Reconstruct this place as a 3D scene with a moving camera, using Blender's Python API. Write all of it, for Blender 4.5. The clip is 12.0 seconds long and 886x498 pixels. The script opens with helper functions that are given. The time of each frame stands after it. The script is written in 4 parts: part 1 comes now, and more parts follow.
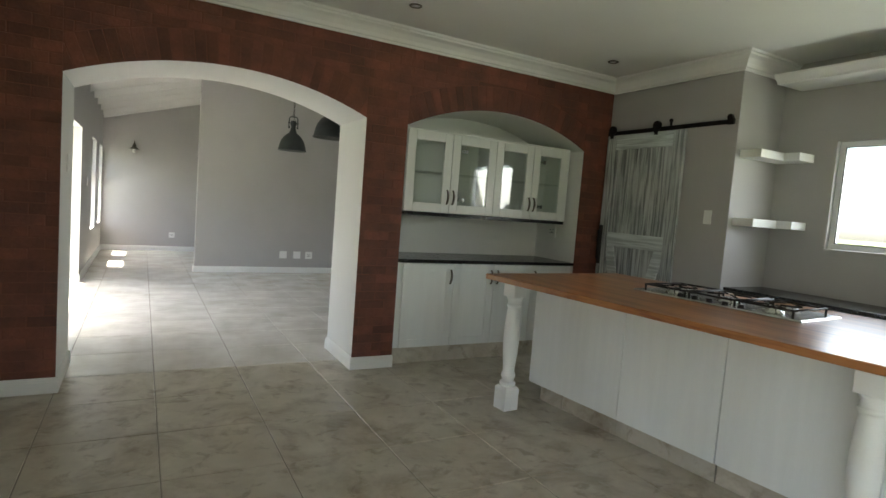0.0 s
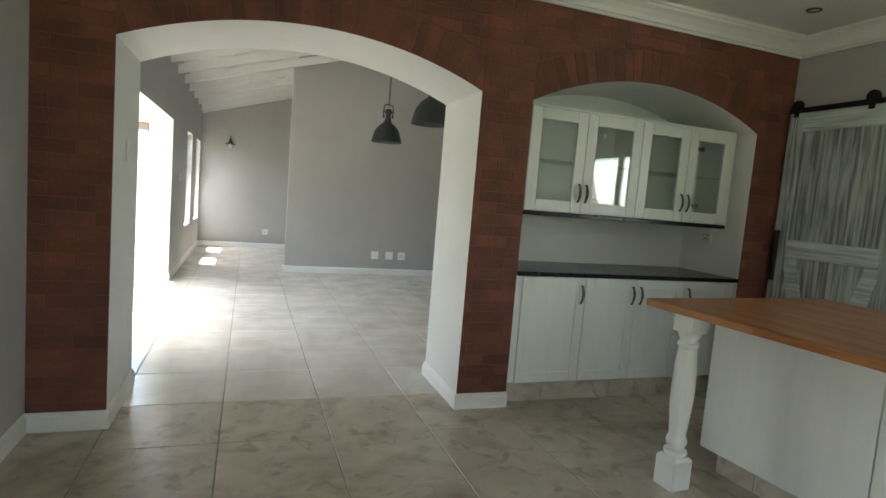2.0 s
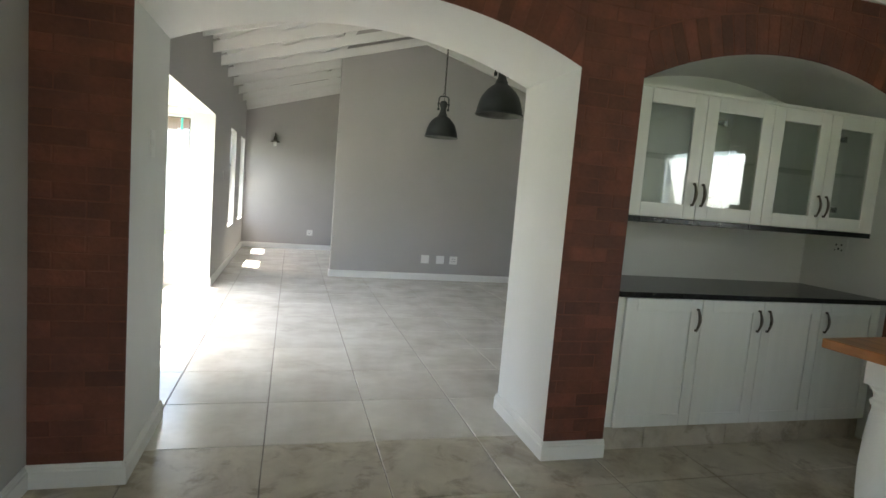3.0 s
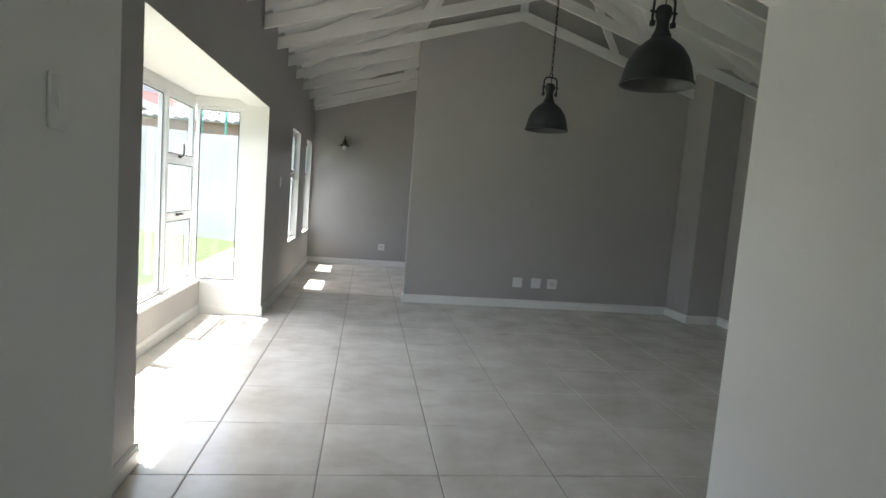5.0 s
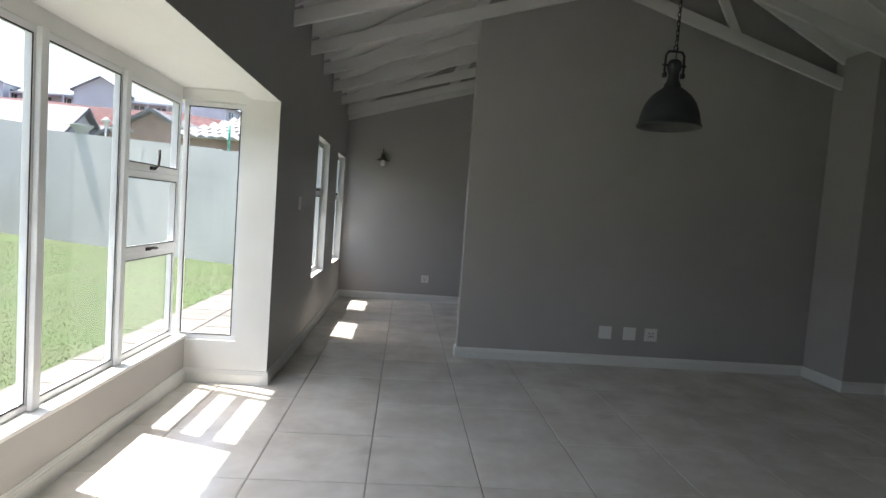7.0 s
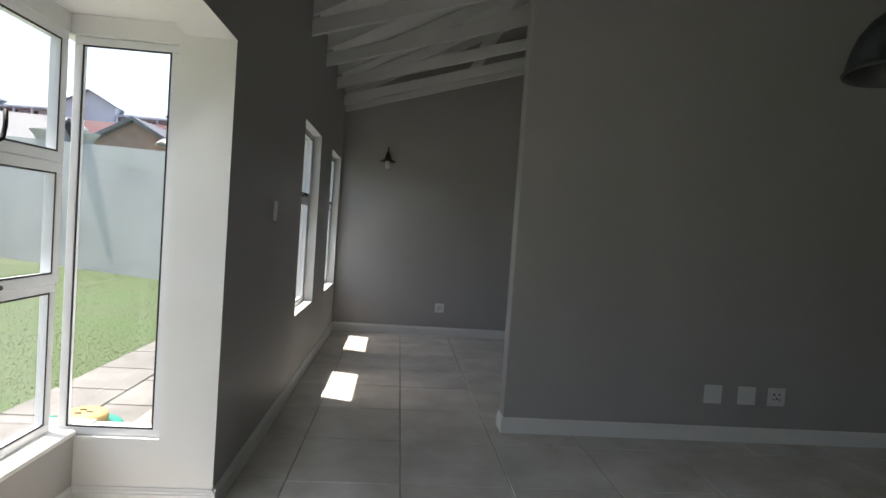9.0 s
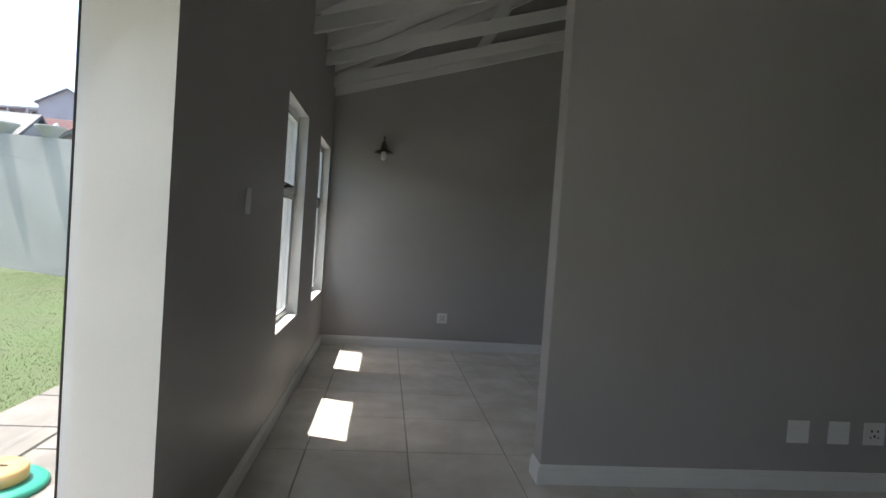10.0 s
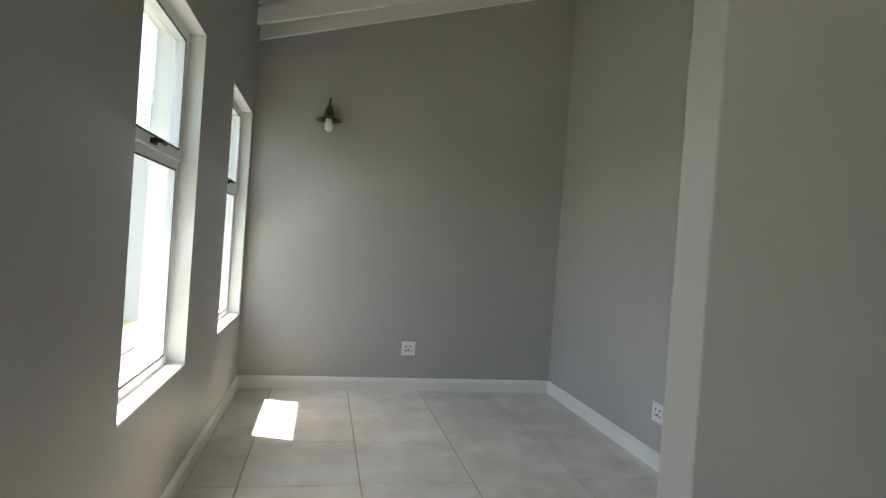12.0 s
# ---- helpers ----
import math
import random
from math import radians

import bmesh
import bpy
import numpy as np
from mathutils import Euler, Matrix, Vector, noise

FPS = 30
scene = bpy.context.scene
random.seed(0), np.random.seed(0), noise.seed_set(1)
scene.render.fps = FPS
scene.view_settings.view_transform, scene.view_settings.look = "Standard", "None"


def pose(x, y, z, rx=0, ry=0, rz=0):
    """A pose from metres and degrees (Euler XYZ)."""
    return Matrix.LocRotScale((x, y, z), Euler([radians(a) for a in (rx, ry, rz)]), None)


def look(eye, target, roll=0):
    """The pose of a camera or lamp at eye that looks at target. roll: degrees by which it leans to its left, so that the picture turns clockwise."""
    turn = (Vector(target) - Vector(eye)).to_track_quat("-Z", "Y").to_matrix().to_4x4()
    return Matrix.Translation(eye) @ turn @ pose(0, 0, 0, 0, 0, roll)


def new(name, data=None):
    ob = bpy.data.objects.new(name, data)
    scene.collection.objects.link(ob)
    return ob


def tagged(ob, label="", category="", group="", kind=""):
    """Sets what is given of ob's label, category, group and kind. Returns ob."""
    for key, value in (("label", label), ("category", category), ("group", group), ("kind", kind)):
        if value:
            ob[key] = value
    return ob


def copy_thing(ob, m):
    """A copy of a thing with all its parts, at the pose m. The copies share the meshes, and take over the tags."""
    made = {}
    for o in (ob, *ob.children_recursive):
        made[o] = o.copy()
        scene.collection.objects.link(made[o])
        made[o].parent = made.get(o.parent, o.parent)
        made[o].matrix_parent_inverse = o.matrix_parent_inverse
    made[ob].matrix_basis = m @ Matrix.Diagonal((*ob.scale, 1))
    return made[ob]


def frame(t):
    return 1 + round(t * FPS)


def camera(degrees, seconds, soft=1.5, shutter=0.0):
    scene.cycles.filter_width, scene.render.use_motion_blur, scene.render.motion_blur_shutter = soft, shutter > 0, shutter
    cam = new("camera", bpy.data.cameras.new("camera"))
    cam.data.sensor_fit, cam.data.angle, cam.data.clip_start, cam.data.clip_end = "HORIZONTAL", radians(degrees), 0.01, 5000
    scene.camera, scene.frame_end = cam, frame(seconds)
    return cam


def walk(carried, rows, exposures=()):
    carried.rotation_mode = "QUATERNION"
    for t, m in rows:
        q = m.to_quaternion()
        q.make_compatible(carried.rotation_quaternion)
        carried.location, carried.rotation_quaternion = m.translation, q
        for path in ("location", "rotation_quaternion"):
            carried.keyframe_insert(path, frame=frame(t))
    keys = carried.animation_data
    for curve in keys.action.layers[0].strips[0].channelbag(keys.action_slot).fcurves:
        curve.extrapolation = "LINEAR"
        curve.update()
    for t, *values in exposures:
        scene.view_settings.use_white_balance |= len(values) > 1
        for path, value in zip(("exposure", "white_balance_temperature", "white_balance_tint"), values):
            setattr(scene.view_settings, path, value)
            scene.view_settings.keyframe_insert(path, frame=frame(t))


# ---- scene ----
cam = camera(77.4, 12.0)
PATH = [
    (0, (0.085, -0.059, 1.48), (1.046, 1.689, 1.329), 4.4),
    (0.5, (0.201, 0.128, 1.495), (1.067, 1.923, 1.329), 4.5),
    (1, (0.263, 0.357, 1.475), (1.049, 2.188, 1.301), 4.5),
    (1.5, (0.277, 0.654, 1.473), (1.004, 2.509, 1.293), 4.7),
    (2, (0.299, 0.984, 1.461), (0.974, 2.858, 1.276), 4.7),
    (2.5, (0.328, 1.342, 1.461), (0.932, 3.239, 1.266), 4.7),
    (3, (0.288, 1.727, 1.463), (0.826, 3.643, 1.261), 4.7),
    (5, (0.371, 3.323, 1.431), (0.656, 5.294, 1.242), 4.4),
    (5.5, (0.362, 3.73, 1.438), (0.602, 5.707, 1.253), 4.3),
    (6, (0.359, 4.152, 1.468), (0.554, 6.135, 1.295), 4.3),
    (6.5, (0.364, 4.589, 1.462), (0.522, 6.578, 1.319), 4.3),
    (7, (0.323, 5.013, 1.448), (0.467, 7.004, 1.322), 4.2),
    (9, (0.114, 6.74, 1.409), (0.276, 8.732, 1.338), 4.0),
    (9.5, (0.073, 7.16, 1.379), (0.248, 9.151, 1.312), 3.9),
    (10, (-0.011, 7.589, 1.363), (0.199, 9.577, 1.306), 4.0),
    (10.5, (-0.031, 8.034, 1.349), (0.219, 10.018, 1.303), 4.1),
    (11, (-0.097, 8.458, 1.314), (0.207, 10.434, 1.282), 3.9),
    (11.5, (-0.104, 8.884, 1.304), (0.266, 10.849, 1.281), 4.0),
    (12, (-0.059, 9.291, 1.297), (0.361, 11.247, 1.276), 4.1),
]
EXPOSURES = [(0, 3.22, 7050, 8), (1, 3.4, 7000, 8), (2.5, 3.3, 6900, 6), (3.2, 3.15, 6850, 8), (5, 2.4, 6650, 8), (6, 2.1, 6600, 9), (7, 1.65, 6550, 10), (9, 1.27, 6600, 10), (10, 1.35, 6600, 10), (11, 1.85, 6750, 7), (12, 2.45, 6850, 5)]
walk(cam, [(t, look(eye, target, roll)) for t, eye, target, roll in PATH], EXPOSURES)

# ---- world, sun, large lights ----
world = bpy.data.worlds.new("sky")
scene.world = world
world.use_nodes = True
wn = world.node_tree
sky = wn.nodes.new("ShaderNodeTexSky")
sky.sky_type = "NISHITA"
sky.sun_disc = False
sky.sun_elevation, sky.sun_rotation = radians(66.6), radians(290)
sky.air_density, sky.dust_density, sky.ozone_density = 1.0, 3.0, 0.6
wn.links.new(sky.outputs[0], wn.nodes["Background"].inputs[0])
wn.nodes["Background"].inputs[1].default_value = 0.15

sun_data = bpy.data.lights.new("sun", "SUN")
sun_data.energy, sun_data.angle, sun_data.color = 4.2, radians(0.6), (1.0, 0.95, 0.88)
sun = new("sun", sun_data)
sun.matrix_world = look((-11, 4, 27), (0, 0, 0))


KITCHEN_DOOR_X = -1.06
LEFT_GLASS = -0.735


def window_light(name, x, y, z, aim, w, h, watts, color=(0.93, 0.97, 1.0)):
    """The sky's light in a window's opening."""
    d = bpy.data.lights.new(name, "AREA")
    d.shape, d.size, d.size_y, d.energy, d.color = "RECTANGLE", w, h, watts, color
    ob = new(name, d)
    ob.matrix_world = look((x, y, z), (x + aim[0], y + aim[1], z + aim[2]))
    return ob


window_light("kitchen_window_daylight", 5.36, 1.7, 1.8, (-1, 0, -0.35), 1.6, 0.8, 2.5)
window_light("garden_door_daylight", KITCHEN_DOOR_X, -1.55, 1.05, (1, 0.25, -0.1), 2.2, 2.0, 1.2)
window_light("bay_daylight", -1.37, 7.75, 1.27, (1, 0, -0.8), 3.1, 1.7, 3)
for y in (11.72, 13.46):
    window_light("tall_window_daylight", LEFT_GLASS, y, 1.42, (1, -0.25, -0.9), 0.8, 1.45, 0.6)


# ---- materials ----
def material(name, rgb, rough=0.6, metal=0.0, vary=0.06, scale=6.0, fine=60.0, bump=0.1, tint=None, stretch=(1, 1, 1), per_object=0.0, spec=0.5, coords="Object", bump_at=0.004, rough_vary=0.08, detail=5):
    m = bpy.data.materials.new(name)
    m.use_nodes = True
    nt = m.node_tree
    nd, lk = nt.nodes, nt.links
    p = nd["Principled BSDF"]
    p.inputs["Metallic"].default_value = metal
    p.inputs["Specular IOR Level"].default_value = spec
    tc = nd.new("ShaderNodeTexCoord")
    mp = nd.new("ShaderNodeMapping")
    mp.inputs["Scale"].default_value = stretch
    if coords == "World":
        geo = nd.new("ShaderNodeNewGeometry")
        lk.new(geo.outputs["Position"], mp.inputs[0])
    else:
        lk.new(tc.outputs["Object"], mp.inputs[0])
    n1 = nd.new("ShaderNodeTexNoise")
    n1.inputs["Scale"].default_value, n1.inputs["Detail"].default_value = scale, detail
    n2 = nd.new("ShaderNodeTexNoise")
    n2.inputs["Scale"].default_value, n2.inputs["Detail"].default_value = fine, 4
    lk.new(mp.outputs[0], n1.inputs[0])
    lk.new(mp.outputs[0], n2.inputs[0])
    ramp = nd.new("ShaderNodeValToRGB")
    a, b = ramp.color_ramp.elements
    other = tint or tuple(c * (1 - 2.2 * vary) for c in rgb)
    a.position, b.position = 0.30, 0.68
    a.color, b.color = (*other, 1), (*[min(1, c * (1 + vary)) for c in rgb], 1)
    lk.new(n1.outputs[0], ramp.inputs[0])
    mix = nd.new("ShaderNodeMixRGB")
    mix.blend_type = "MULTIPLY"
    mix.inputs[0].default_value = 1.0
    r2 = nd.new("ShaderNodeMapRange")
    r2.inputs[1].default_value, r2.inputs[2].default_value = 0.3, 0.7
    r2.inputs[3].default_value, r2.inputs[4].default_value = 1 - vary, 1 + vary * 0.4
    lk.new(n2.outputs[0], r2.inputs[0])
    lk.new(ramp.outputs[0], mix.inputs[1])
    lk.new(r2.outputs[0], mix.inputs[2])
    out = mix
    if per_object:
        oi = nd.new("ShaderNodeObjectInfo")
        r3 = nd.new("ShaderNodeMapRange")
        r3.inputs[3].default_value, r3.inputs[4].default_value = 1 - per_object, 1 + per_object
        lk.new(oi.outputs["Random"], r3.inputs[0])
        out = nd.new("ShaderNodeMixRGB")
        out.blend_type = "MULTIPLY"
        out.inputs[0].default_value = 1.0
        lk.new(mix.outputs[0], out.inputs[1])
        lk.new(r3.outputs[0], out.inputs[2])
    lk.new(out.outputs[0], p.inputs["Base Color"])
    rr = nd.new("ShaderNodeMapRange")
    rr.inputs[3].default_value, rr.inputs[4].default_value = max(0.02, rough - rough_vary), min(1, rough + rough_vary)
    lk.new(n1.outputs[0], rr.inputs[0])
    lk.new(rr.outputs[0], p.inputs["Roughness"])
    if bump:
        bp = nd.new("ShaderNodeBump")
        bp.inputs["Strength"].default_value, bp.inputs["Distance"].default_value = bump, bump_at
        lk.new(n2.outputs[0], bp.inputs["Height"])
        lk.new(bp.outputs[0], p.inputs["Normal"])
    return m


def glass_material(name, tint=(0.985, 0.99, 0.99), gloss=0.06):
    m = bpy.data.materials.new(name)
    m.use_nodes = True
    nd, lk = m.node_tree.nodes, m.node_tree.links
    nd.remove(nd["Principled BSDF"])
    tr, gl, mx, lw, pw, ma = (nd.new(k) for k in ("ShaderNodeBsdfTransparent", "ShaderNodeBsdfGlossy", "ShaderNodeMixShader", "ShaderNodeLayerWeight", "ShaderNodeMath", "ShaderNodeMath"))
    tr.inputs[0].default_value = (*tint, 1)
    gl.inputs["Roughness"].default_value = 0.01
    lw.inputs[0].default_value = 0.5
    pw.operation, ma.operation = "POWER", "MULTIPLY_ADD"
    pw.inputs[1].default_value = 4.0
    ma.inputs[1].default_value, ma.inputs[2].default_value = 0.6, gloss * 0.5
    lk.new(lw.outputs["Facing"], pw.inputs[0])
    lk.new(pw.outputs[0], ma.inputs[0])
    lk.new(ma.outputs[0], mx.inputs[0])
    lk.new(tr.outputs[0], mx.inputs[1])
    lk.new(gl.outputs[0], mx.inputs[2])
    lk.new(mx.outputs[0], nd["Material Output"].inputs[0])
    return m


GREY = material("grey_wall_paint", (0.435, 0.420, 0.412), 0.5, vary=0.025, scale=1.3, fine=180, bump=0.12, bump_at=0.002, coords="World")
WHITE = material("white_paint", (0.80, 0.80, 0.78), 0.45, vary=0.02, scale=2.0, fine=140, bump=0.08, bump_at=0.002, coords="World")
PLASTER = material("white_wall_plaster", (0.80, 0.80, 0.78), 0.6, vary=0.02, scale=1.5, fine=160, bump=0.12, bump_at=0.002, coords="World")
BOARD = material("ceiling_white", (0.78, 0.78, 0.75), 0.6, vary=0.02, scale=1.0, fine=90, bump=0.06, coords="World")
CABINET = material("white_foil_cabinet", (0.76, 0.77, 0.75), 0.35, vary=0.015, scale=3, fine=40, bump=0.03, stretch=(6, 6, 0.6))
GROUT = material("tile_grout", (0.30, 0.275, 0.24), 0.9, vary=0.1, fine=120, bump=0.2, coords="World")
TILE = material("glazed_floor_tile", (0.74, 0.715, 0.665), 0.24, vary=0.05, scale=2.8, fine=11, bump=0.02, tint=(0.62, 0.585, 0.525), spec=0.75, per_object=0.035, coords="World", rough_vary=0.03, detail=3.5)
BRICK = material("rust_red_brick", (0.185, 0.060, 0.036), 0.7, vary=0.12, scale=5, fine=55, bump=0.5, tint=(0.115, 0.040, 0.027), per_object=0.24, coords="World", bump_at=0.006)
MORTAR = material("rust_red_mortar", (0.20, 0.075, 0.048), 0.9, vary=0.1, scale=9, fine=90, bump=0.5, coords="World")
BLACKTOP = material("black_granite", (0.018, 0.018, 0.017), 0.22, vary=0.3, scale=40, fine=220, bump=0)
IRON = material("dark_iron", (0.035, 0.03, 0.027), 0.5, 0.6, vary=0.15, scale=12, fine=90, bump=0.15)
PENDANT = material("slate_grey_enamel", (0.030, 0.036, 0.038), 0.55, 0.0, vary=0.12, scale=9, fine=80, bump=0.1)
ZINC = material("pendant_inner_coat", (0.10, 0.10, 0.095), 0.6, 0.2, vary=0.1)
STEEL = material("brushed_steel", (0.62, 0.62, 0.60), 0.25, 1.0, vary=0.05, stretch=(1, 30, 1), bump=0.03)
ALU = material("white_aluminium_frame", (0.78, 0.79, 0.80), 0.35, vary=0.01, bump=0)
RUBBER = material("black_gasket", (0.02, 0.02, 0.02), 0.6, vary=0.1, bump=0)
PLASTIC = material("white_socket_plastic", (0.82, 0.82, 0.80), 0.3, vary=0.01, bump=0)
HOLE = material("dark_socket_slot", (0.02, 0.02, 0.02), 0.8, vary=0.1, bump=0)
PEWTER = material("aged_pewter", (0.16, 0.14, 0.115), 0.38, 0.9, vary=0.2, scale=30, fine=120, bump=0.1)
GLASS = glass_material("window_glass")
CABGLASS = glass_material("cabinet_glass", (0.955, 0.985, 0.97), 0.20)
LAWN = material("lawn_soil", (0.062, 0.098, 0.034), 0.9, vary=0.25, scale=0.8, fine=40, bump=0.3, tint=(0.085, 0.11, 0.048), coords="World", bump_at=0.03)
BLADE = material("grass_blade", (0.08, 0.12, 0.042), 0.7, vary=0.25, scale=1.2, fine=9, bump=0, tint=(0.105, 0.125, 0.055), coords="World")
PAVING = material("grey_stone_paving", (0.21, 0.20, 0.185), 0.85, vary=0.14, scale=2.5, fine=30, bump=0.4, per_object=0.12, coords="World")
RENDERED = material("pale_rendered_wall", (0.50, 0.50, 0.49), 0.85, vary=0.05, scale=0.7, fine=30, bump=0.3, coords="World")
HOUSEWHITE = material("white_house_plaster", (0.46, 0.46, 0.45), 0.85, vary=0.05, scale=0.7, fine=12, bump=0.2, coords="World")
EARTH = material("red_earth_bank", (0.115, 0.046, 0.048), 0.95, vary=0.2, scale=0.3, fine=3, bump=0.6, coords="World")
BUSH = material("bank_scrub", (0.11, 0.13, 0.075), 0.9, vary=0.25, scale=0.8, fine=6, bump=0.4, coords="World")
ROOFTILE = material("pale_roof_tile", (0.46, 0.44, 0.42), 0.8, vary=0.1, scale=2, fine=30, bump=0.2, per_object=0.08, coords="World")
# distance haze put into the next two colours: paled and shifted to blue
FARWALL = material("haze_tinted_house_wall", (0.62, 0.65, 0.70), 0.9, vary=0.06, scale=0.6, fine=6, bump=0.1, coords="World")
FARROOF = material("haze_tinted_roof", (0.30, 0.33, 0.38), 0.8, vary=0.08, scale=0.5, fine=5, bump=0.1, coords="World")
ROOFGREY = material("grey_roof_sheet", (0.13, 0.135, 0.15), 0.7, vary=0.08, scale=1, fine=12, bump=0.1, coords="World")
PINKWALL = material("pink_brick_house", (0.36, 0.235, 0.185), 0.9, vary=0.1, scale=2, fine=18, bump=0.2, coords="World")
DARKPANE = material("far_window_pane", (0.06, 0.07, 0.08), 0.15, vary=0.1, bump=0)
TEAL = material("teal_plastic", (0.03, 0.30, 0.22), 0.4, vary=0.06, bump=0)
YELLOW = material("yellow_plastic", (0.50, 0.33, 0.13), 0.45, vary=0.06, bump=0)


def grain_material(name, light, dark, axis, rough, wear=None):
    """Wood with grain along one axis, and paint worn off along the grain where wear is given."""
    m = bpy.data.materials.new(name)
    m.use_nodes = True
    nd, lk = m.node_tree.nodes, m.node_tree.links
    p = nd["Principled BSDF"]
    geo, mp = nd.new("ShaderNodeNewGeometry"), nd.new("ShaderNodeMapping")
    s = [14, 14, 14] if wear is None else [30, 30, 30]
    s[axis] = 0.9 if wear is None else 1.6
    mp.inputs["Scale"].default_value = s
    lk.new(geo.outputs["Position"], mp.inputs[0])
    n1, n2, n3 = (nd.new("ShaderNodeTexNoise") for _ in range(3))
    n1.inputs["Scale"].default_value, n1.inputs["Detail"].default_value, n1.inputs["Distortion"].default_value = 1.3, 6, 0.6
    n2.inputs["Scale"].default_value, n2.inputs["Detail"].default_value = 7.0, 3
    n3.inputs["Scale"].default_value, n3.inputs["Detail"].default_value = 3.5, 4
    lk.new(mp.outputs[0], n1.inputs[0])
    lk.new(mp.outputs[0], n2.inputs[0])
    lk.new(geo.outputs["Position"], n3.inputs[0])
    r = nd.new("ShaderNodeValToRGB")
    e = r.color_ramp.elements
    e[0].position, e[1].position = (0.40, 0.60) if wear is None else (0.36, 0.62)
    e[0].color, e[1].color = (*dark, 1), (*light, 1)
    add = nd.new("ShaderNodeMath")
    add.operation = "MULTIPLY_ADD"
    add.inputs[1].default_value = 0.35 if wear is None else 0.32
    sub = nd.new("ShaderNodeMath")
    sub.operation = "SUBTRACT"
    sub.inputs[1].default_value = 0.5
    lk.new((n2 if wear is None else n3).outputs[0], sub.inputs[0])
    lk.new(sub.outputs[0], add.inputs[0])
    lk.new(n1.outputs[0], add.inputs[2])
    lk.new(add.outputs[0], r.inputs[0])
    lk.new(r.outputs[0], p.inputs["Base Color"])
    p.inputs["Roughness"].default_value = rough
    bp = nd.new("ShaderNodeBump")
    bp.inputs["Strength"].default_value, bp.inputs["Distance"].default_value = 0.25, 0.003
    lk.new(n1.outputs[0], bp.inputs["Height"])
    lk.new(bp.outputs[0], p.inputs["Normal"])
    return m


def stain(m, rgb, scale, low, high, most):
    """Lays soft dirt stains of their own shape over a material's colour."""
    nd, lk = m.node_tree.nodes, m.node_tree.links
    p = nd["Principled BSDF"]
    src = p.inputs["Base Color"].links[0].from_socket
    geo, n, r, mx = nd.new("ShaderNodeNewGeometry"), nd.new("ShaderNodeTexNoise"), nd.new("ShaderNodeMapRange"), nd.new("ShaderNodeMixRGB")
    n.inputs["Scale"].default_value, n.inputs["Detail"].default_value, n.inputs["Roughness"].default_value, n.inputs["Distortion"].default_value = scale, 7, 0.62, 0.5
    lk.new(geo.outputs["Position"], n.inputs[0])
    r.inputs[1].default_value, r.inputs[2].default_value, r.inputs[4].default_value = low, high, most
    r.interpolation_type = "SMOOTHSTEP"
    lk.new(n.outputs[0], r.inputs[0])
    lk.new(r.outputs[0], mx.inputs[0])
    lk.new(src, mx.inputs[1])
    mx.inputs[2].default_value = (*rgb, 1)
    lk.new(mx.outputs[0], p.inputs["Base Color"])


# brown stains are dirt; the darker base paints in the kitchen's dimmer light
TILE_WORN_DIM = material("trodden_dimmed_floor_tile", (0.59, 0.545, 0.46), 0.38, vary=0.05, scale=2.4, fine=11, bump=0.02, tint=(0.48, 0.43, 0.35), per_object=0.04, coords="World", rough_vary=0.04, detail=3.5, spec=0.6)
stain(TILE_WORN_DIM, (0.26, 0.20, 0.135), 2.4, 0.42, 0.70, 0.7)
stain(TILE_WORN_DIM, (0.20, 0.145, 0.09), 6.5, 0.52, 0.68, 0.55)
stain(TILE, (0.40, 0.36, 0.30), 1.9, 0.54, 0.76, 0.4)
stain(PAVING, (0.12, 0.11, 0.10), 1.6, 0.5, 0.7, 0.5)
stain(GREY, (0.39, 0.376, 0.366), 0.9, 0.5, 0.8, 0.35)
OAK = grain_material("oiled_timber_top", (0.40, 0.17, 0.065), (0.24, 0.085, 0.03), 1, 0.28)
BARN_V = grain_material("whitewashed_timber_upright", (0.55, 0.58, 0.58), (0.21, 0.22, 0.225), 2, 0.75, 1)
BARN_H = grain_material("whitewashed_timber_cross", (0.70, 0.75, 0.75), (0.42, 0.46, 0.46), 1, 0.75, 1)


# ---- mesh tools ----
def box(bm, x0, y0, z0, x1, y1, z1, mat=0):
    v = [bm.verts.new(c) for c in ((x0, y0, z0), (x1, y0, z0), (x1, y1, z0), (x0, y1, z0), (x0, y0, z1), (x1, y0, z1), (x1, y1, z1), (x0, y1, z1))]
    for q in ((0, 3, 2, 1), (4, 5, 6, 7), (0, 1, 5, 4), (1, 2, 6, 5), (2, 3, 7, 6), (3, 0, 4, 7)):
        bm.faces.new([v[i] for i in q]).material_index = mat


def prism(bm, pts, place, mat=0):
    """Extrudes the outline pts (u, v); place(u, v, side) gives the corner for side 0 and 1."""
    a = [bm.verts.new(place(u, v, 0)) for u, v in pts]
    b = [bm.verts.new(place(u, v, 1)) for u, v in pts]
    bm.faces.new(a).material_index = mat
    bm.faces.new(list(reversed(b))).material_index = mat
    for i in range(len(pts)):
        j = (i + 1) % len(pts)
        bm.faces.new((a[j], a[i], b[i], b[j])).material_index = mat


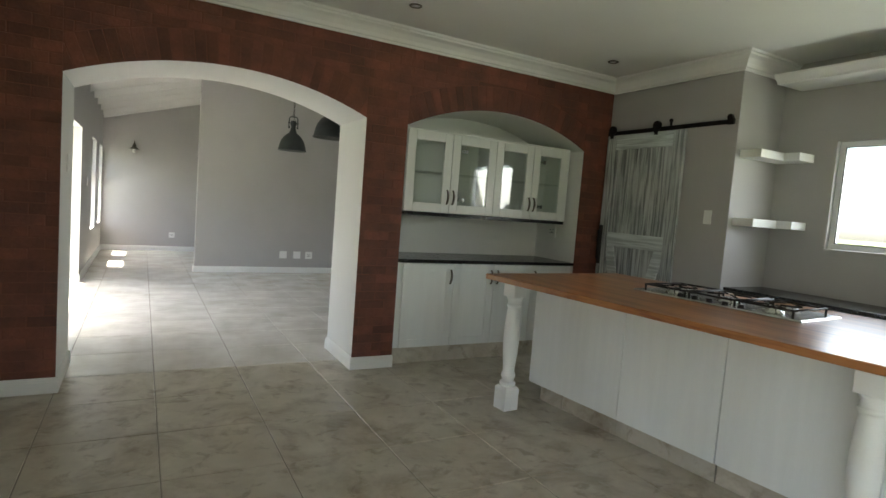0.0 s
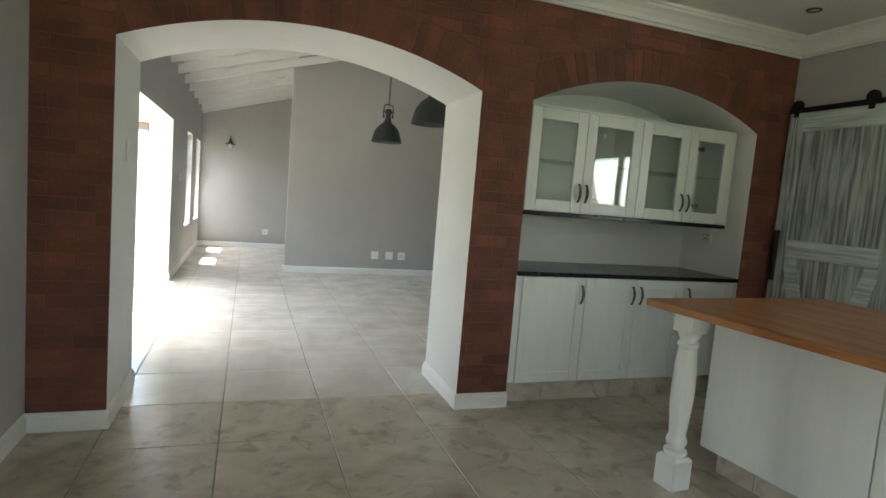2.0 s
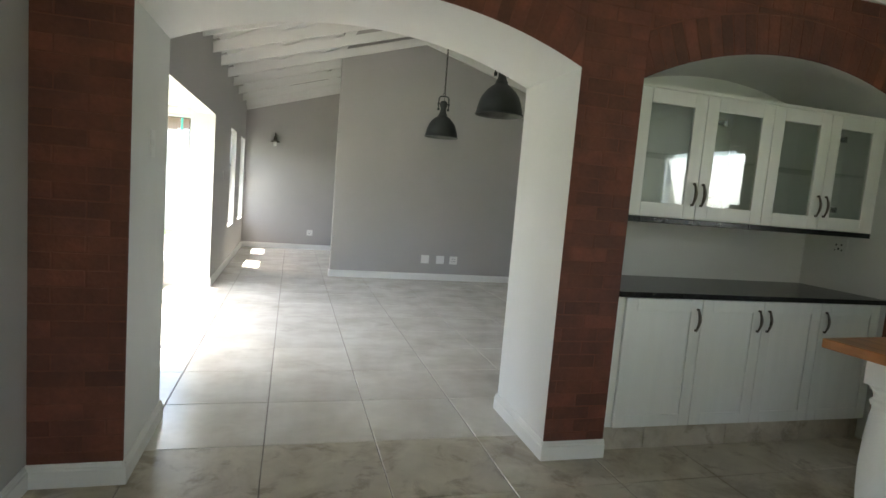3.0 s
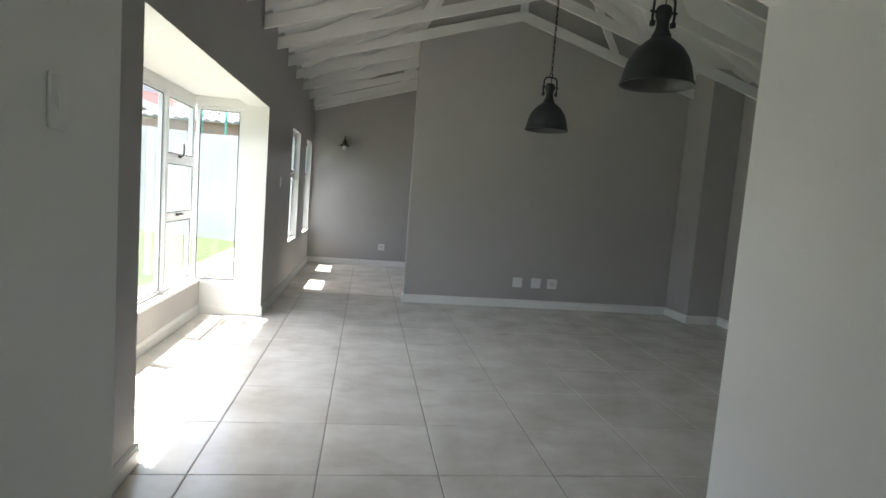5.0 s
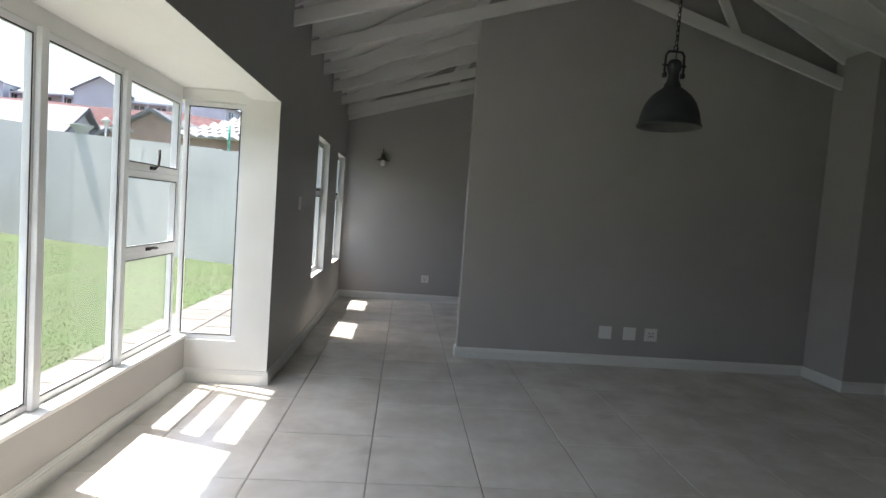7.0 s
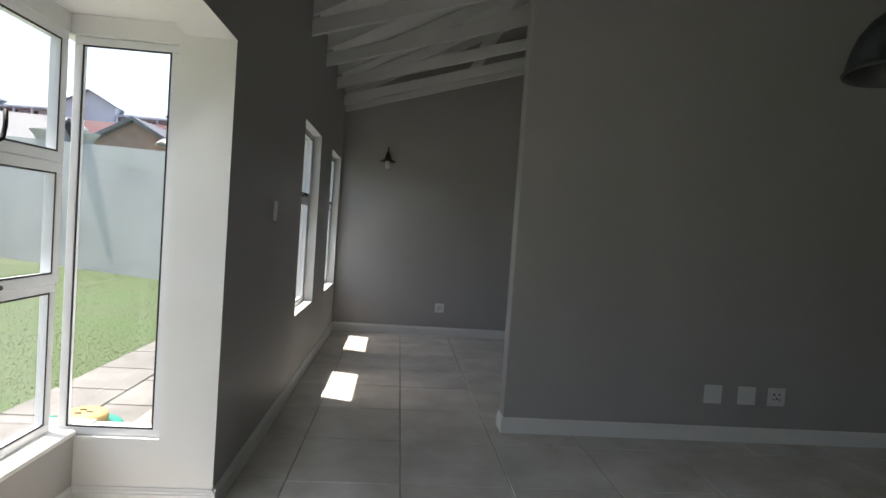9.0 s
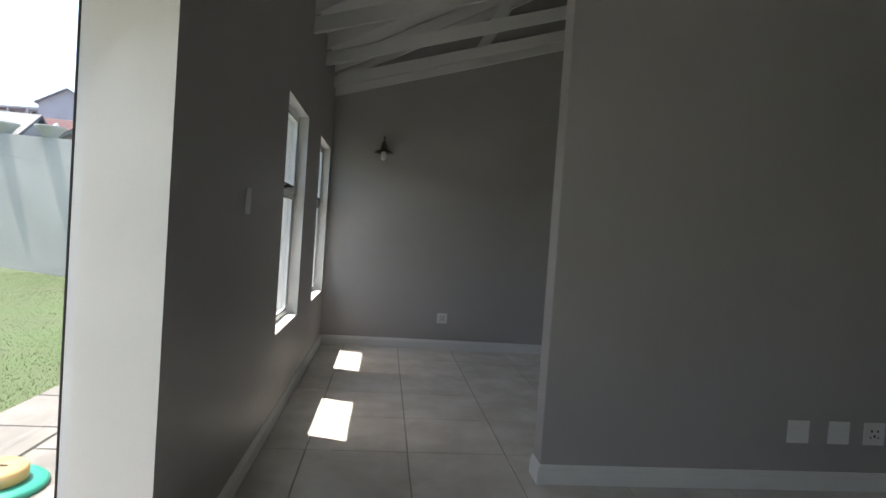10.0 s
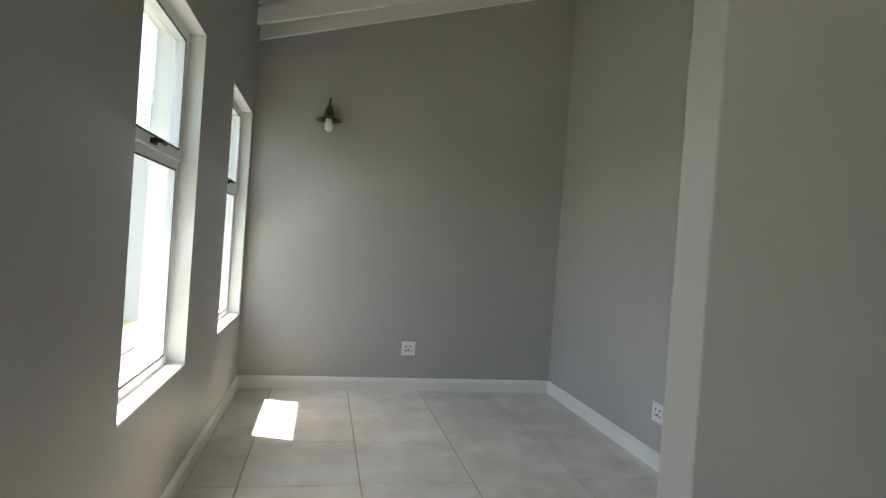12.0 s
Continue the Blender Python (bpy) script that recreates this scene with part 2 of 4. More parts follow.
def lathe(bm, profile, cx=0, cy=0, cz=0, steps=28, mat=0, closed=False):
    rings = []
    for r, z in profile:
        rings.append([bm.verts.new((cx + r * math.cos(2 * math.pi * i / steps), cy + r * math.sin(2 * math.pi * i / steps), cz + z)) for i in range(steps)])
    for a, b in zip(rings, rings[1:]):
        for i in range(steps):
            j = (i + 1) % steps
            f = bm.faces.new((a[i], a[j], b[j], b[i]))
            f.material_index, f.smooth = mat, True
    if closed:
        bm.faces.new(list(reversed(rings[0]))).material_index = mat
        bm.faces.new(rings[-1]).material_index = mat


def tube(bm, pts, r, steps=8, mat=0):
    pts = [Vector(p) for p in pts]
    rings = []
    for i, p in enumerate(pts):
        d = (pts[min(i + 1, len(pts) - 1)] - pts[max(i - 1, 0)]).normalized()
        u = d.orthogonal().normalized() if not rings else (last - d * last.dot(d)).normalized()
        last = u
        w = d.cross(u)
        rings.append([bm.verts.new(p + r * (math.cos(2 * math.pi * k / steps) * u + math.sin(2 * math.pi * k / steps) * w)) for k in range(steps)])
    for a, b in zip(rings, rings[1:]):
        for k in range(steps):
            f = bm.faces.new((a[k], a[(k + 1) % steps], b[(k + 1) % steps], b[k]))
            f.material_index, f.smooth = mat, True
    bm.faces.new(list(reversed(rings[0]))).material_index = mat
    bm.faces.new(rings[-1]).material_index = mat


def done(name, bm, mats, parent=None, bevel=0.0, segments=2):
    bmesh.ops.recalc_face_normals(bm, faces=bm.faces)
    me = bpy.data.meshes.new(name)
    bm.to_mesh(me)
    bm.free()
    for m in mats if isinstance(mats, (list, tuple)) else [mats]:
        me.materials.append(m)
    ob = new(name, me)
    if parent:
        ob.parent = parent
    if bevel:
        mod = ob.modifiers.new("bevel", "BEVEL")
        mod.width, mod.segments, mod.limit_method = bevel, segments, "ANGLE"
    return ob


def boxes(name, rows, mat, parent=None, bevel=0.0):
    bm = bmesh.new()
    for r in rows:
        box(bm, *r)
    return done(name, bm, mat, parent, bevel)


def structure(ob, label, category):
    return tagged(ob, label, category, kind="structure")


def thing(name, x, y, z, label, category, group="", turn=0):
    ob = new(name)
    ob.empty_display_size = 0.1
    ob.matrix_world = pose(x, y, z, 0, 0, turn)
    return tagged(ob, label, category, group)


# ---- plan ----
FACE = 4.457          # brick face of the kitchen wall
BACK = 5.19           # its dining side
LEFT, RIGHT = -0.683, 5.12
PART = 10.575          # partition's face
END = 14.02           # far wall
KL, KR, KS = -0.79, 5.15, -3.3
CEIL = 2.97
RIDGE_X = 2.22


def roof_z(x):
    """Underside of the sloping ceiling."""
    return 3.18 + (2.90 - abs(x - RIDGE_X)) * 0.53


def arc(x0, x1, spring, rise, n=28):
    h = (x1 - x0) / 2
    r = (h * h + rise * rise) / (2 * rise)
    cx, cz, half = (x0 + x1) / 2, spring + rise - r, math.asin(h / r)
    return (cx, cz, r, half), [(cx + r * math.sin(-half + 2 * half * i / n), cz + r * math.cos(-half + 2 * half * i / n)) for i in range(n + 1)]


ARCH, arch_pts = arc(-0.40, 1.74, 2.185, 0.225)
NICHE, niche_pts = arc(2.125, 4.185, 2.18, 0.25)

# ---- kitchen wall with arch and niche ----
bm = bmesh.new()
outline = [(KL - 0.25, 0), (-0.40, 0), *arch_pts, (1.74, 0), (2.125, 0), *niche_pts, (4.185, 0), (5.3, 0), (5.3, 3.15), (RIDGE_X, roof_z(RIDGE_X)), (KL - 0.25, 3.05)]
prism(bm, outline, lambda u, v, s: (u, FACE + 0.010 if s == 0 else BACK, v))
box(bm, 2.08, 5.15, 0, 4.24, BACK - 0.003, 2.5)
bmesh.ops.recalc_face_normals(bm, faces=bm.faces)
for f in bm.faces:
    if f.normal.y < -0.9 and f.calc_center_median().y < 4.6:
        f.material_index = 1
    if f.normal.y > 0.9:
        f.material_index = 2
wall_kitchen = structure(done("wall_kitchen", bm, [PLASTER, MORTAR, GREY]), "thick rust-red brick wall with an arched opening and an arched niche", "wall")

# ---- other walls ----
WIN1, WIN2, WZ0, WZ1 = (11.27, 12.17), (13.01, 13.90), 0.615, 2.215
BAY0, BAY1, BAYX = 6.11, 9.385, -1.32
T = LEFT - 0.22
bm = bmesh.new()
TOPW = 3.16
for y0, y1, z0, z1 in ((BACK, BAY0, 0, TOPW), (BAY0, BAY1, 2.21, TOPW), (BAY1, WIN1[0], 0, TOPW), (WIN1[0], WIN1[1], 0, WZ0), (WIN1[0], WIN1[1], WZ1, TOPW),
                       (WIN1[1], WIN2[0], 0, TOPW), (WIN2[0], WIN2[1], 0, WZ0), (WIN2[0], WIN2[1], WZ1, TOPW), (WIN2[1], END + 0.22, 0, TOPW)):
    box(bm, T, y0, z0 if z0 else -0.2, LEFT, min(y1, END - 0.0005), z1)
bmesh.ops.remove_doubles(bm, verts=bm.verts, dist=0.0005)
bmesh.ops.recalc_face_normals(bm, faces=bm.faces)
for f in bm.faces:
    c = f.calc_center_median()
    if abs(f.normal.x) < 0.5 and T < c.x < LEFT and 0.05 < c.z < 3.1:
        f.material_index = 1
    if c.x < T + 0.01:
        f.material_index = 2
structure(done("wall_west", bm, [GREY, WHITE, RENDERED]), "warm grey painted wall with a bay and two tall windows", "wall")
# bay: low wall, returns, lid
bm = bmesh.new()
box(bm, BAYX - 0.24, BAY0 - 0.2, -0.2, BAYX, BAY1 + 0.2, 0.345)
for y0, y1 in ((BAY0 - 0.2, BAY0), (BAY1, BAY1 + 0.2)):
    box(bm, BAYX, y0, -0.2, -0.94, y1, 0.335)
    box(bm, -0.94, y0, -0.2, T, y1, 2.26)
    box(bm, BAYX - 0.15, y0, 2.17, -0.94, y1, 2.26)
bmesh.ops.recalc_face_normals(bm, faces=bm.faces)
for f in bm.faces:
    if f.calc_center_median().x > BAYX + 0.05:
        f.material_index = 1
structure(done("wall_bay", bm, [GREY, WHITE]), "low grey bay wall under the windows with white reveals", "wall")
structure(boxes("sill_bay", [(BAYX - 0.14, BAY0 + 0.001, 0.346, BAYX + 0.012, BAY1 - 0.001, 0.368)], WHITE, bevel=0.004), "white window sill along the bay", "sill")
bm = bmesh.new()
box(bm, BAYX - 0.15, BAY0 - 0.2, 2.262, T + 0.002, BAY1 + 0.2, 2.40)
box(bm, BAYX - 0.15, BAY0 + 0.001, 2.172, BAYX - 0.09, BAY1 - 0.001, 2.261)
structure(done("ceiling_bay", bm, WHITE), "white flat soffit of the bay", "ceiling")
structure(boxes("roof_bay", [(BAYX - 0.17, BAY0 - 0.25, 2.402, T - 0.005, BAY1 + 0.25, 2.43)], ROOFGREY), "grey sheet roof over the bay", "roof")

bm = bmesh.new()
prism(bm, [(T, -0.2), (2.24, -0.2), (2.24, roof_z(2.24) + 0.01), (RIDGE_X, roof_z(RIDGE_X) + 0.01), (T, roof_z(T) + 0.01)], lambda u, v, s: (u, END + 0.22 * s, v))
structure(done("wall_north", bm, GREY), "grey painted end wall", "wall")
bm = bmesh.new()
prism(bm, [(0.937, 0), (RIGHT + 0.2, 0), (RIGHT + 0.2, 3.1), (RIDGE_X, roof_z(RIDGE_X)), (0.937, roof_z(0.937))], lambda u, v, s: (u, PART + 0.15 * s, v))
structure(done("wall_partition", bm, GREY, bevel=0.006), "tall grey partition wall rising to the rafters", "wall")
structure(boxes("wall_alcove", [(2.03, PART + 0.151, 0, 2.15, END - 0.001, roof_z(2.03) - 0.01)], GREY), "grey painted side wall of the alcove", "wall")
structure(boxes("wall_east", [(RIGHT, BACK, -0.2, RIGHT + 0.2, PART - 0.001, 3.17)], GREY), "grey painted dining room wall", "wall")
structure(boxes("wall_pier", [(4.67, 10.03, 0, RIGHT - 0.002, PART - 0.002, 3.32)], GREY, bevel=0.006), "grey square pier in the corner", "wall")

# kitchen shell
bm = bmesh.new()
GD0, GD1 = -2.7, -0.4
for r in ((KS, GD0, -0.2, CEIL + 0.06), (GD1, FACE + 0.05, -0.2, CEIL + 0.06), (GD0, GD1, 2.1, CEIL + 0.06)):
    box(bm, KL - 0.2, r[0], r[2], KL, r[1], r[3])
structure(done("wall_kitchen_west", bm, GREY), "grey kitchen wall with a glazed garden door", "wall")
# unseen south side: opening's width invented to set the kitchen's daylight
PD0, PD1 = 0.9, 2.9
bm = bmesh.new()
for r in ((KL - 0.2, KS - 0.2, -0.2, PD0, KS, CEIL + 0.06), (PD1, KS - 0.2, -0.2, KR + 0.2, KS, CEIL + 0.06), (PD0, KS - 0.2, 2.1, PD1, KS, CEIL + 0.06)):
    box(bm, *r)
structure(done("wall_kitchen_south", bm, GREY), "unseen grey kitchen wall with an opening sized for daylight", "wall")
KW0, KW1, KWZ0, KWZ1 = 0.85, 2.49, 1.375, 2.275
bm = bmesh.new()
for r in ((KR, KS, -0.2, KR + 0.2, KW0, CEIL + 0.06), (KR, KW1, -0.2, KR + 0.2, 2.98, CEIL + 0.06), (KR, KW0, -0.2, KR + 0.2, KW1, KWZ0), (KR, KW0, KWZ1, KR + 0.2, KW1, CEIL + 0.06)):
    box(bm, *r)
structure(done("wall_kitchen_east", bm, GREY), "grey kitchen wall with a window", "wall")
structure(boxes("wall_pantry", [(4.54, 2.98, 0, KR + 0.2, FACE + 0.05, CEIL + 0.06)], GREY, bevel=0.005), "grey wall block behind the sliding barn door", "wall")

# floor slab, ceilings
structure(boxes("floor", [(-1.55, KS - 0.2, -0.2, KR + 0.2, END + 0.2, -0.004)], GROUT), "brown grout bed under large floor tiles", "floor")
structure(boxes("ceiling_kitchen", [(KL - 0.2, KS - 0.2, CEIL, KR + 0.2, FACE + 0.04, CEIL + 0.07)], BOARD), "flat white kitchen ceiling", "ceiling")
bm = bmesh.new()
for s in (-1, 1):
    e = RIDGE_X + s * 3.32
    prism(bm, [(RIDGE_X, roof_z(RIDGE_X)), (e, roof_z(e)), (e, roof_z(e) + 0.05), (RIDGE_X, roof_z(RIDGE_X) + 0.05)], lambda u, v, k: (u, BACK - 0.6 if k == 0 else END + 0.35, v))
structure(done("ceiling_dining", bm, BOARD), "white boarded sloping ceiling above the trusses", "ceiling")
bm = bmesh.new()
for s in (-1, 1):
    e = RIDGE_X + s * 3.54
    prism(bm, [(RIDGE_X, roof_z(RIDGE_X) + 0.06), (e, roof_z(e) + 0.06), (e, roof_z(e) + 0.16), (RIDGE_X, roof_z(RIDGE_X) + 0.16)], lambda u, v, k: (u, BACK - 0.7 if k == 0 else END + 0.45, v))
structure(done("roof", bm, ROOFGREY), "grey pitched roof covering", "roof")


# ---- cornices and baseboards ----
def run(bm, p0, p1, n, profile, m0=0, m1=0):
    """A moulding from p0 to p1 on the plan; profile in (out of the wall, up), n points out of the wall; m0, m1: 1 mitres an outer corner."""
    d = Vector((p1[0] - p0[0], p1[1] - p0[1])).normalized()

    def at(u, v, s):
        p, k = (p1, m1 * u) if s else (p0, -m0 * u)
        return p[0] + n[0] * u + d.x * k, p[1] + n[1] * u + d.y * k, v

    prism(bm, profile, at)


COVE = [(u, CEIL - d) for u, d in ((0.0, 0.14), (0.018, 0.14), (0.022, 0.124), (0.034, 0.118), (0.046, 0.09), (0.075, 0.056), (0.108, 0.038), (0.112, 0.024), (0.128, 0.02), (0.130, 0.001), (0.0, 0.001))]
SKIRT = [(0.0, 0.0), (0.018, 0.0), (0.018, 0.078), (0.013, 0.084), (0.013, 0.092), (0.008, 0.098), (0.006, 0.106), (0.0, 0.108)]
bm = bmesh.new()
run(bm, (KL, FACE), (4.54, FACE), (0, -1), COVE)
run(bm, (4.54, FACE), (4.54, 2.98), (-1, 0), COVE, 0, 1)
run(bm, (4.54, 2.98), (KR, 2.98), (0, -1), COVE, 1, 0)
run(bm, (KL, KS), (KL, FACE), (1, 0), COVE)
run(bm, (KL, KS), (KR, KS), (0, 1), COVE)
structure(done("trim_cornice", bm, WHITE), "white moulded plaster cornice", "cornice")


def skirting(p0, p1, n):
    bm = bmesh.new()
    run(bm, p0, p1, n, SKIRT)
    return structure(done("baseboard", bm, WHITE), "white moulded baseboard", "baseboard")


s = 0.0165
skirting((KL, FACE), (-0.40 + s, FACE), (0, -1))
skirting((-0.40, FACE - s), (-0.40, BACK + s), (1, 0))
skirting((1.74 - s, FACE), (2.125, FACE), (0, -1))
skirting((1.74, FACE - s), (1.74, BACK + s), (-1, 0))
skirting((4.185, FACE), (4.51, FACE), (0, -1))
skirting((KL, GD1), (KL, FACE - s), (1, 0))
skirting((LEFT, BACK), (LEFT, BAY0 + s), (1, 0))
skirting((-0.40, BACK), (LEFT + s, BACK), (0, 1))
skirting((1.74, BACK), (RIGHT, BACK), (0, 1))
skirting((LEFT + s, BAY0), (BAYX, BAY0), (0, 1))
skirting((BAYX, BAY0 + s), (BAYX, BAY1 - s), (1, 0))
skirting((BAYX, BAY1), (LEFT + s, BAY1), (0, -1))
skirting((LEFT, BAY1 - s), (LEFT, END), (1, 0))
skirting((LEFT + s, END), (2.03, END), (0, -1))
skirting((2.03, END - s), (2.03, PART + 0.15), (-1, 0))
skirting((0.937 - s, PART), (4.67, PART), (0, -1))
skirting((0.937, PART - s), (0.937, PART + 0.15), (-1, 0))
skirting((4.67, PART - s), (4.67, 10.03 - s), (-1, 0))
skirting((4.67 - s, 10.03), (RIGHT, 10.03), (0, -1))
skirting((RIGHT, 10.03 - s), (RIGHT, BACK), (-1, 0))
skirting((4.54, 3.42), (4.54, 2.98), (-1, 0))


# ---- scissor trusses ----
def slab(bm, xa, za, xb, zb, depth, thick):
    """A timber whose lower edge runs from (xa, za) to (xb, zb)."""
    prism(bm, [(xa, za), (xb, zb), (xb, zb + depth), (xa, za + depth)], lambda u, v, s: (u, (s - 0.5) * thick, v))


def truss(y):
    t = thing("roof_truss", 0, y, 0, "white painted timber scissor roof truss", "truss", "roof trusses over the dining room")
    mid = 3.745
    for s in (-1, 1):
        xe, foot = RIDGE_X + s * 2.897, 2.868
        bm = bmesh.new()
        slab(bm, xe, foot, RIDGE_X + 0.0 * s, mid, 0.125, 0.038)
        done("bottom_chord", bm, WHITE, t, 0.002, 1)
        bm = bmesh.new()
        xt = RIDGE_X + s * 2.897
        slab(bm, xt, roof_z(xt) - 0.16, RIDGE_X, roof_z(RIDGE_X) - 0.15, 0.145, 0.037)
        done("top_chord", bm, WHITE, t, 0.002, 1)
        bm = bmesh.new()
        za = foot + (mid - foot) * 0.52 + 0.06
        xa, xb = RIDGE_X + s * 1.35, RIDGE_X + s * 0.95
        zb = roof_z(xb) - 0.08
        prism(bm, [(xa - 0.05, za), (xa + 0.05, za), (xb + 0.05, zb), (xb - 0.05, zb)], lambda u, v, k: (u, 0.0195 + 0.034 * (k - 0.5) * 1.0 + 0.017, v))
        done("web", bm, WHITE, t, 0.002, 1)
    bm = bmesh.new()
    box(bm, RIDGE_X - 0.05, -0.018, mid + 0.1, RIDGE_X + 0.05, 0.018, roof_z(RIDGE_X) - 0.1)
    done("king_post", bm, WHITE, t, 0.002, 1)
    return t


first = truss(5.80)
for y in (6.58, 7.35, 8.12, 8.89, 9.66, 10.48, 11.26, 12.11, 12.98, 13.78, 13.995):
    copy_thing(first, pose(0, y, -0.045 if y > 13.9 else 0))


# ---- windows ----
def pane_frame(parent, y0, y1, z0, z1, depth, wide, lean=0.0):
    """An aluminium frame of four bars round a pane, in the local plane x = 0."""
    bm = bmesh.new()
    for r in ((0, y0, z0, depth, y1, z0 + wide), (0, y0, z1 - wide, depth, y1, z1), (0, y0, z0 + wide, depth, y0 + wide, z1 - wide), (0, y1 - wide, z0 + wide, depth, y1, z1 - wide)):
        box(bm, *r)
    done("frame", bm, ALU, parent, 0.003, 1)
    bm = bmesh.new()
    g = 0.008
    for r in ((depth - 0.004, y0 + wide, z0 + wide, depth + 0.0005 - 0.004 + 0.002, y1 - wide, z0 + wide + g), (depth - 0.004, y0 + wide, z1 - wide - g, depth - 0.002, y1 - wide, z1 - wide),
              (depth - 0.004, y0 + wide, z0 + wide + g, depth - 0.002, y0 + wide + g, z1 - wide - g), (depth - 0.004, y1 - wide - g, z0 + wide + g, depth - 0.002, y1 - wide, z1 - wide - g)):
        box(bm, *r)
    done("gasket", bm, RUBBER, parent)
    bm = bmesh.new()
    box(bm, depth * 0.45, y0 + wide - 0.005, z0 + wide - 0.005, depth * 0.45 + 0.005, y1 - wide + 0.005, z1 - wide + 0.005)
    p = done("pane", bm, GLASS, parent)
    p.visible_shadow = False


def window_handle(parent, y, z, x, upward):
    bm = bmesh.new()
    box(bm, x, y - 0.03, z - 0.011, x + 0.012, y + 0.03, z + 0.011)
    if upward:
        tube(bm, [(x + 0.02, y, z), (x + 0.028, y + 0.03, z + 0.02), (x + 0.03, y + 0.04, z + 0.07), (x + 0.026, y + 0.045, z + 0.13)], 0.0085)
    else:
        tube(bm, [(x + 0.014, y - 0.02, z + 0.004), (x + 0.028, y + 0.01, z + 0.008), (x + 0.03, y + 0.07, z + 0.004)], 0.010)
    done("handle", bm, IRON, parent)


bay = thing("window_bay", -1.455, 0, 0, "white aluminium bay window with tall panes", "window")
bay["kind"] = "structure"
WB0, WB1 = 0.369, 2.170
cuts = [BAY0 + 0.002, 6.93, 7.74, 8.52, BAY1 - 0.03]
for i, (a, b) in enumerate(zip(cuts, cuts[1:])):
    if i in (0, 3):
        pane_frame(bay, a, b, WB0, 1.045, 0.045, 0.038)
        pane_frame(bay, a, b, 1.046, 1.585, 0.055, 0.045)
        pane_frame(bay, a, b, 1.586, WB1, 0.055, 0.045)
        window_handle(bay, (a + b) / 2 - 0.06, 1.067, 0.055, False)
        window_handle(bay, (a + b) / 2 - 0.04, 1.612, 0.055, True)
    else:
        pane_frame(bay, a, b, WB0, WB1, 0.045, 0.036)
bm = bmesh.new()
for y in cuts[1:-1]:
    box(bm, 0.047, y - 0.028, WB0 - 0.0005, 0.075, y + 0.028, WB1 - 0.001)
done("mullion", bm, ALU, bay, 0.004)
for name, y, sgn in (("window_bay_end", BAY1, 1), ("window_bay_end", BAY0, -1)):
    w = thing(name, -0.97, y + sgn * 0.11, 0, "narrow white aluminium window in the bay return", "window")
    w["kind"] = "structure"
    # local y runs along the return, local x looks into the room
    if sgn > 0:
        w.matrix_world = pose(-0.94, y + 0.06, 0, 0, 0, -90)
        pane_frame(w, -0.465, -0.002, 0.337, 2.168, 0.04, 0.036)
    else:
        w.matrix_world = pose(-0.94, y - 0.06, 0, 0, 0, 90)
        pane_frame(w, 0.002, 0.465, 0.337, 2.168, 0.04, 0.036)
for i, (a, b) in enumerate((WIN1, WIN2)):
    w = thing("window_%d" % (i + 1), LEFT - 0.128, 0, 0, "tall white aluminium window with a top-hung sash", "window", "tall windows")
    w["kind"] = "structure"
    pane_frame(w, a + 0.002, b - 0.002, WZ0 + 0.012, 1.595, 0.045, 0.04)
    pane_frame(w, a + 0.002, b - 0.002, 1.596, WZ1 - 0.002, 0.055, 0.048)
    window_handle(w, (a + b) / 2 - 0.02, 1.62, 0.055, False)
    structure(boxes("sill_%d" % (i + 1), [(LEFT - 0.075, a + 0.001, WZ0 + 0.0005, LEFT + 0.004, b - 0.001, WZ0 + 0.012)], WHITE, bevel=0.003), "white painted window sill", "sill")
    bm = bmesh.new()
    for r in ((T, a - 0.0, WZ0 - 0.0, T + 0.02, b, WZ0 + 0.01),):
        box(bm, *r)
    structure(done("sill_outer", bm, RENDERED), "outer plaster sill", "sill")
w = thing("window_kitchen", KR + 0.09, 0, 0, "white aluminium kitchen window", "window", turn=180)
w["kind"] = "structure"
pane_frame(w, -KW1 + 0.002, -(KW0 + KW1) / 2, KWZ0 + 0.002, KWZ1 - 0.002, 0.05, 0.045)
pane_frame(w, -(KW0 + KW1) / 2 + 0.001, -KW0 - 0.002, KWZ0 + 0.002, KWZ1 - 0.002, 0.05, 0.045)
w = thing("door_patio", PD0, KS - 0.1, 0, "unseen white aluminium sliding door that lets daylight into the kitchen", "door", turn=90)
w["kind"] = "structure"
w.matrix_world = pose(0, KS - 0.1, 0, 0, 0, 90)
pane_frame(w, -1.9, -PD0 - 0.002, 0.0, 2.098, 0.045, 0.06)
pane_frame(w, -PD1 + 0.002, -1.901, 0.0, 2.098, 0.045, 0.06)

w = thing("door_garden", KL - 0.12, 0, 0, "white aluminium glazed garden door", "door")
w["kind"] = "structure"
pane_frame(w, GD0 + 0.002, (GD0 + GD1) / 2, 0.0, 2.098, 0.045, 0.06)
pane_frame(w, (GD0 + GD1) / 2 + 0.001, GD1 - 0.002, 0.0, 2.098, 0.045, 0.06)

# ---- kitchen island ----
PIVOT = pose(2.47, 3.58, 0, 0, 0, 4.5) @ pose(-2.47, -3.58, 0)
ISLE = PIVOT.translation
isl = thing("kitchen_island", *ISLE, "white panelled island with oiled timber top and turned posts", "kitchen island", turn=4.5)
IX0, IX1, IY0, IY1 = 2.378, 3.86, 0.78, 3.437
bm = bmesh.new()
box(bm, IX0, IY0, 0.965, IX1, IY1, 1.005)
done("worktop", bm, OAK, isl, 0.005, 2)
bm = bmesh.new()
box(bm, 2.845, 1.0, 0.148, 3.82, 3.36, 0.964)
done("body", bm, CABINET, isl)
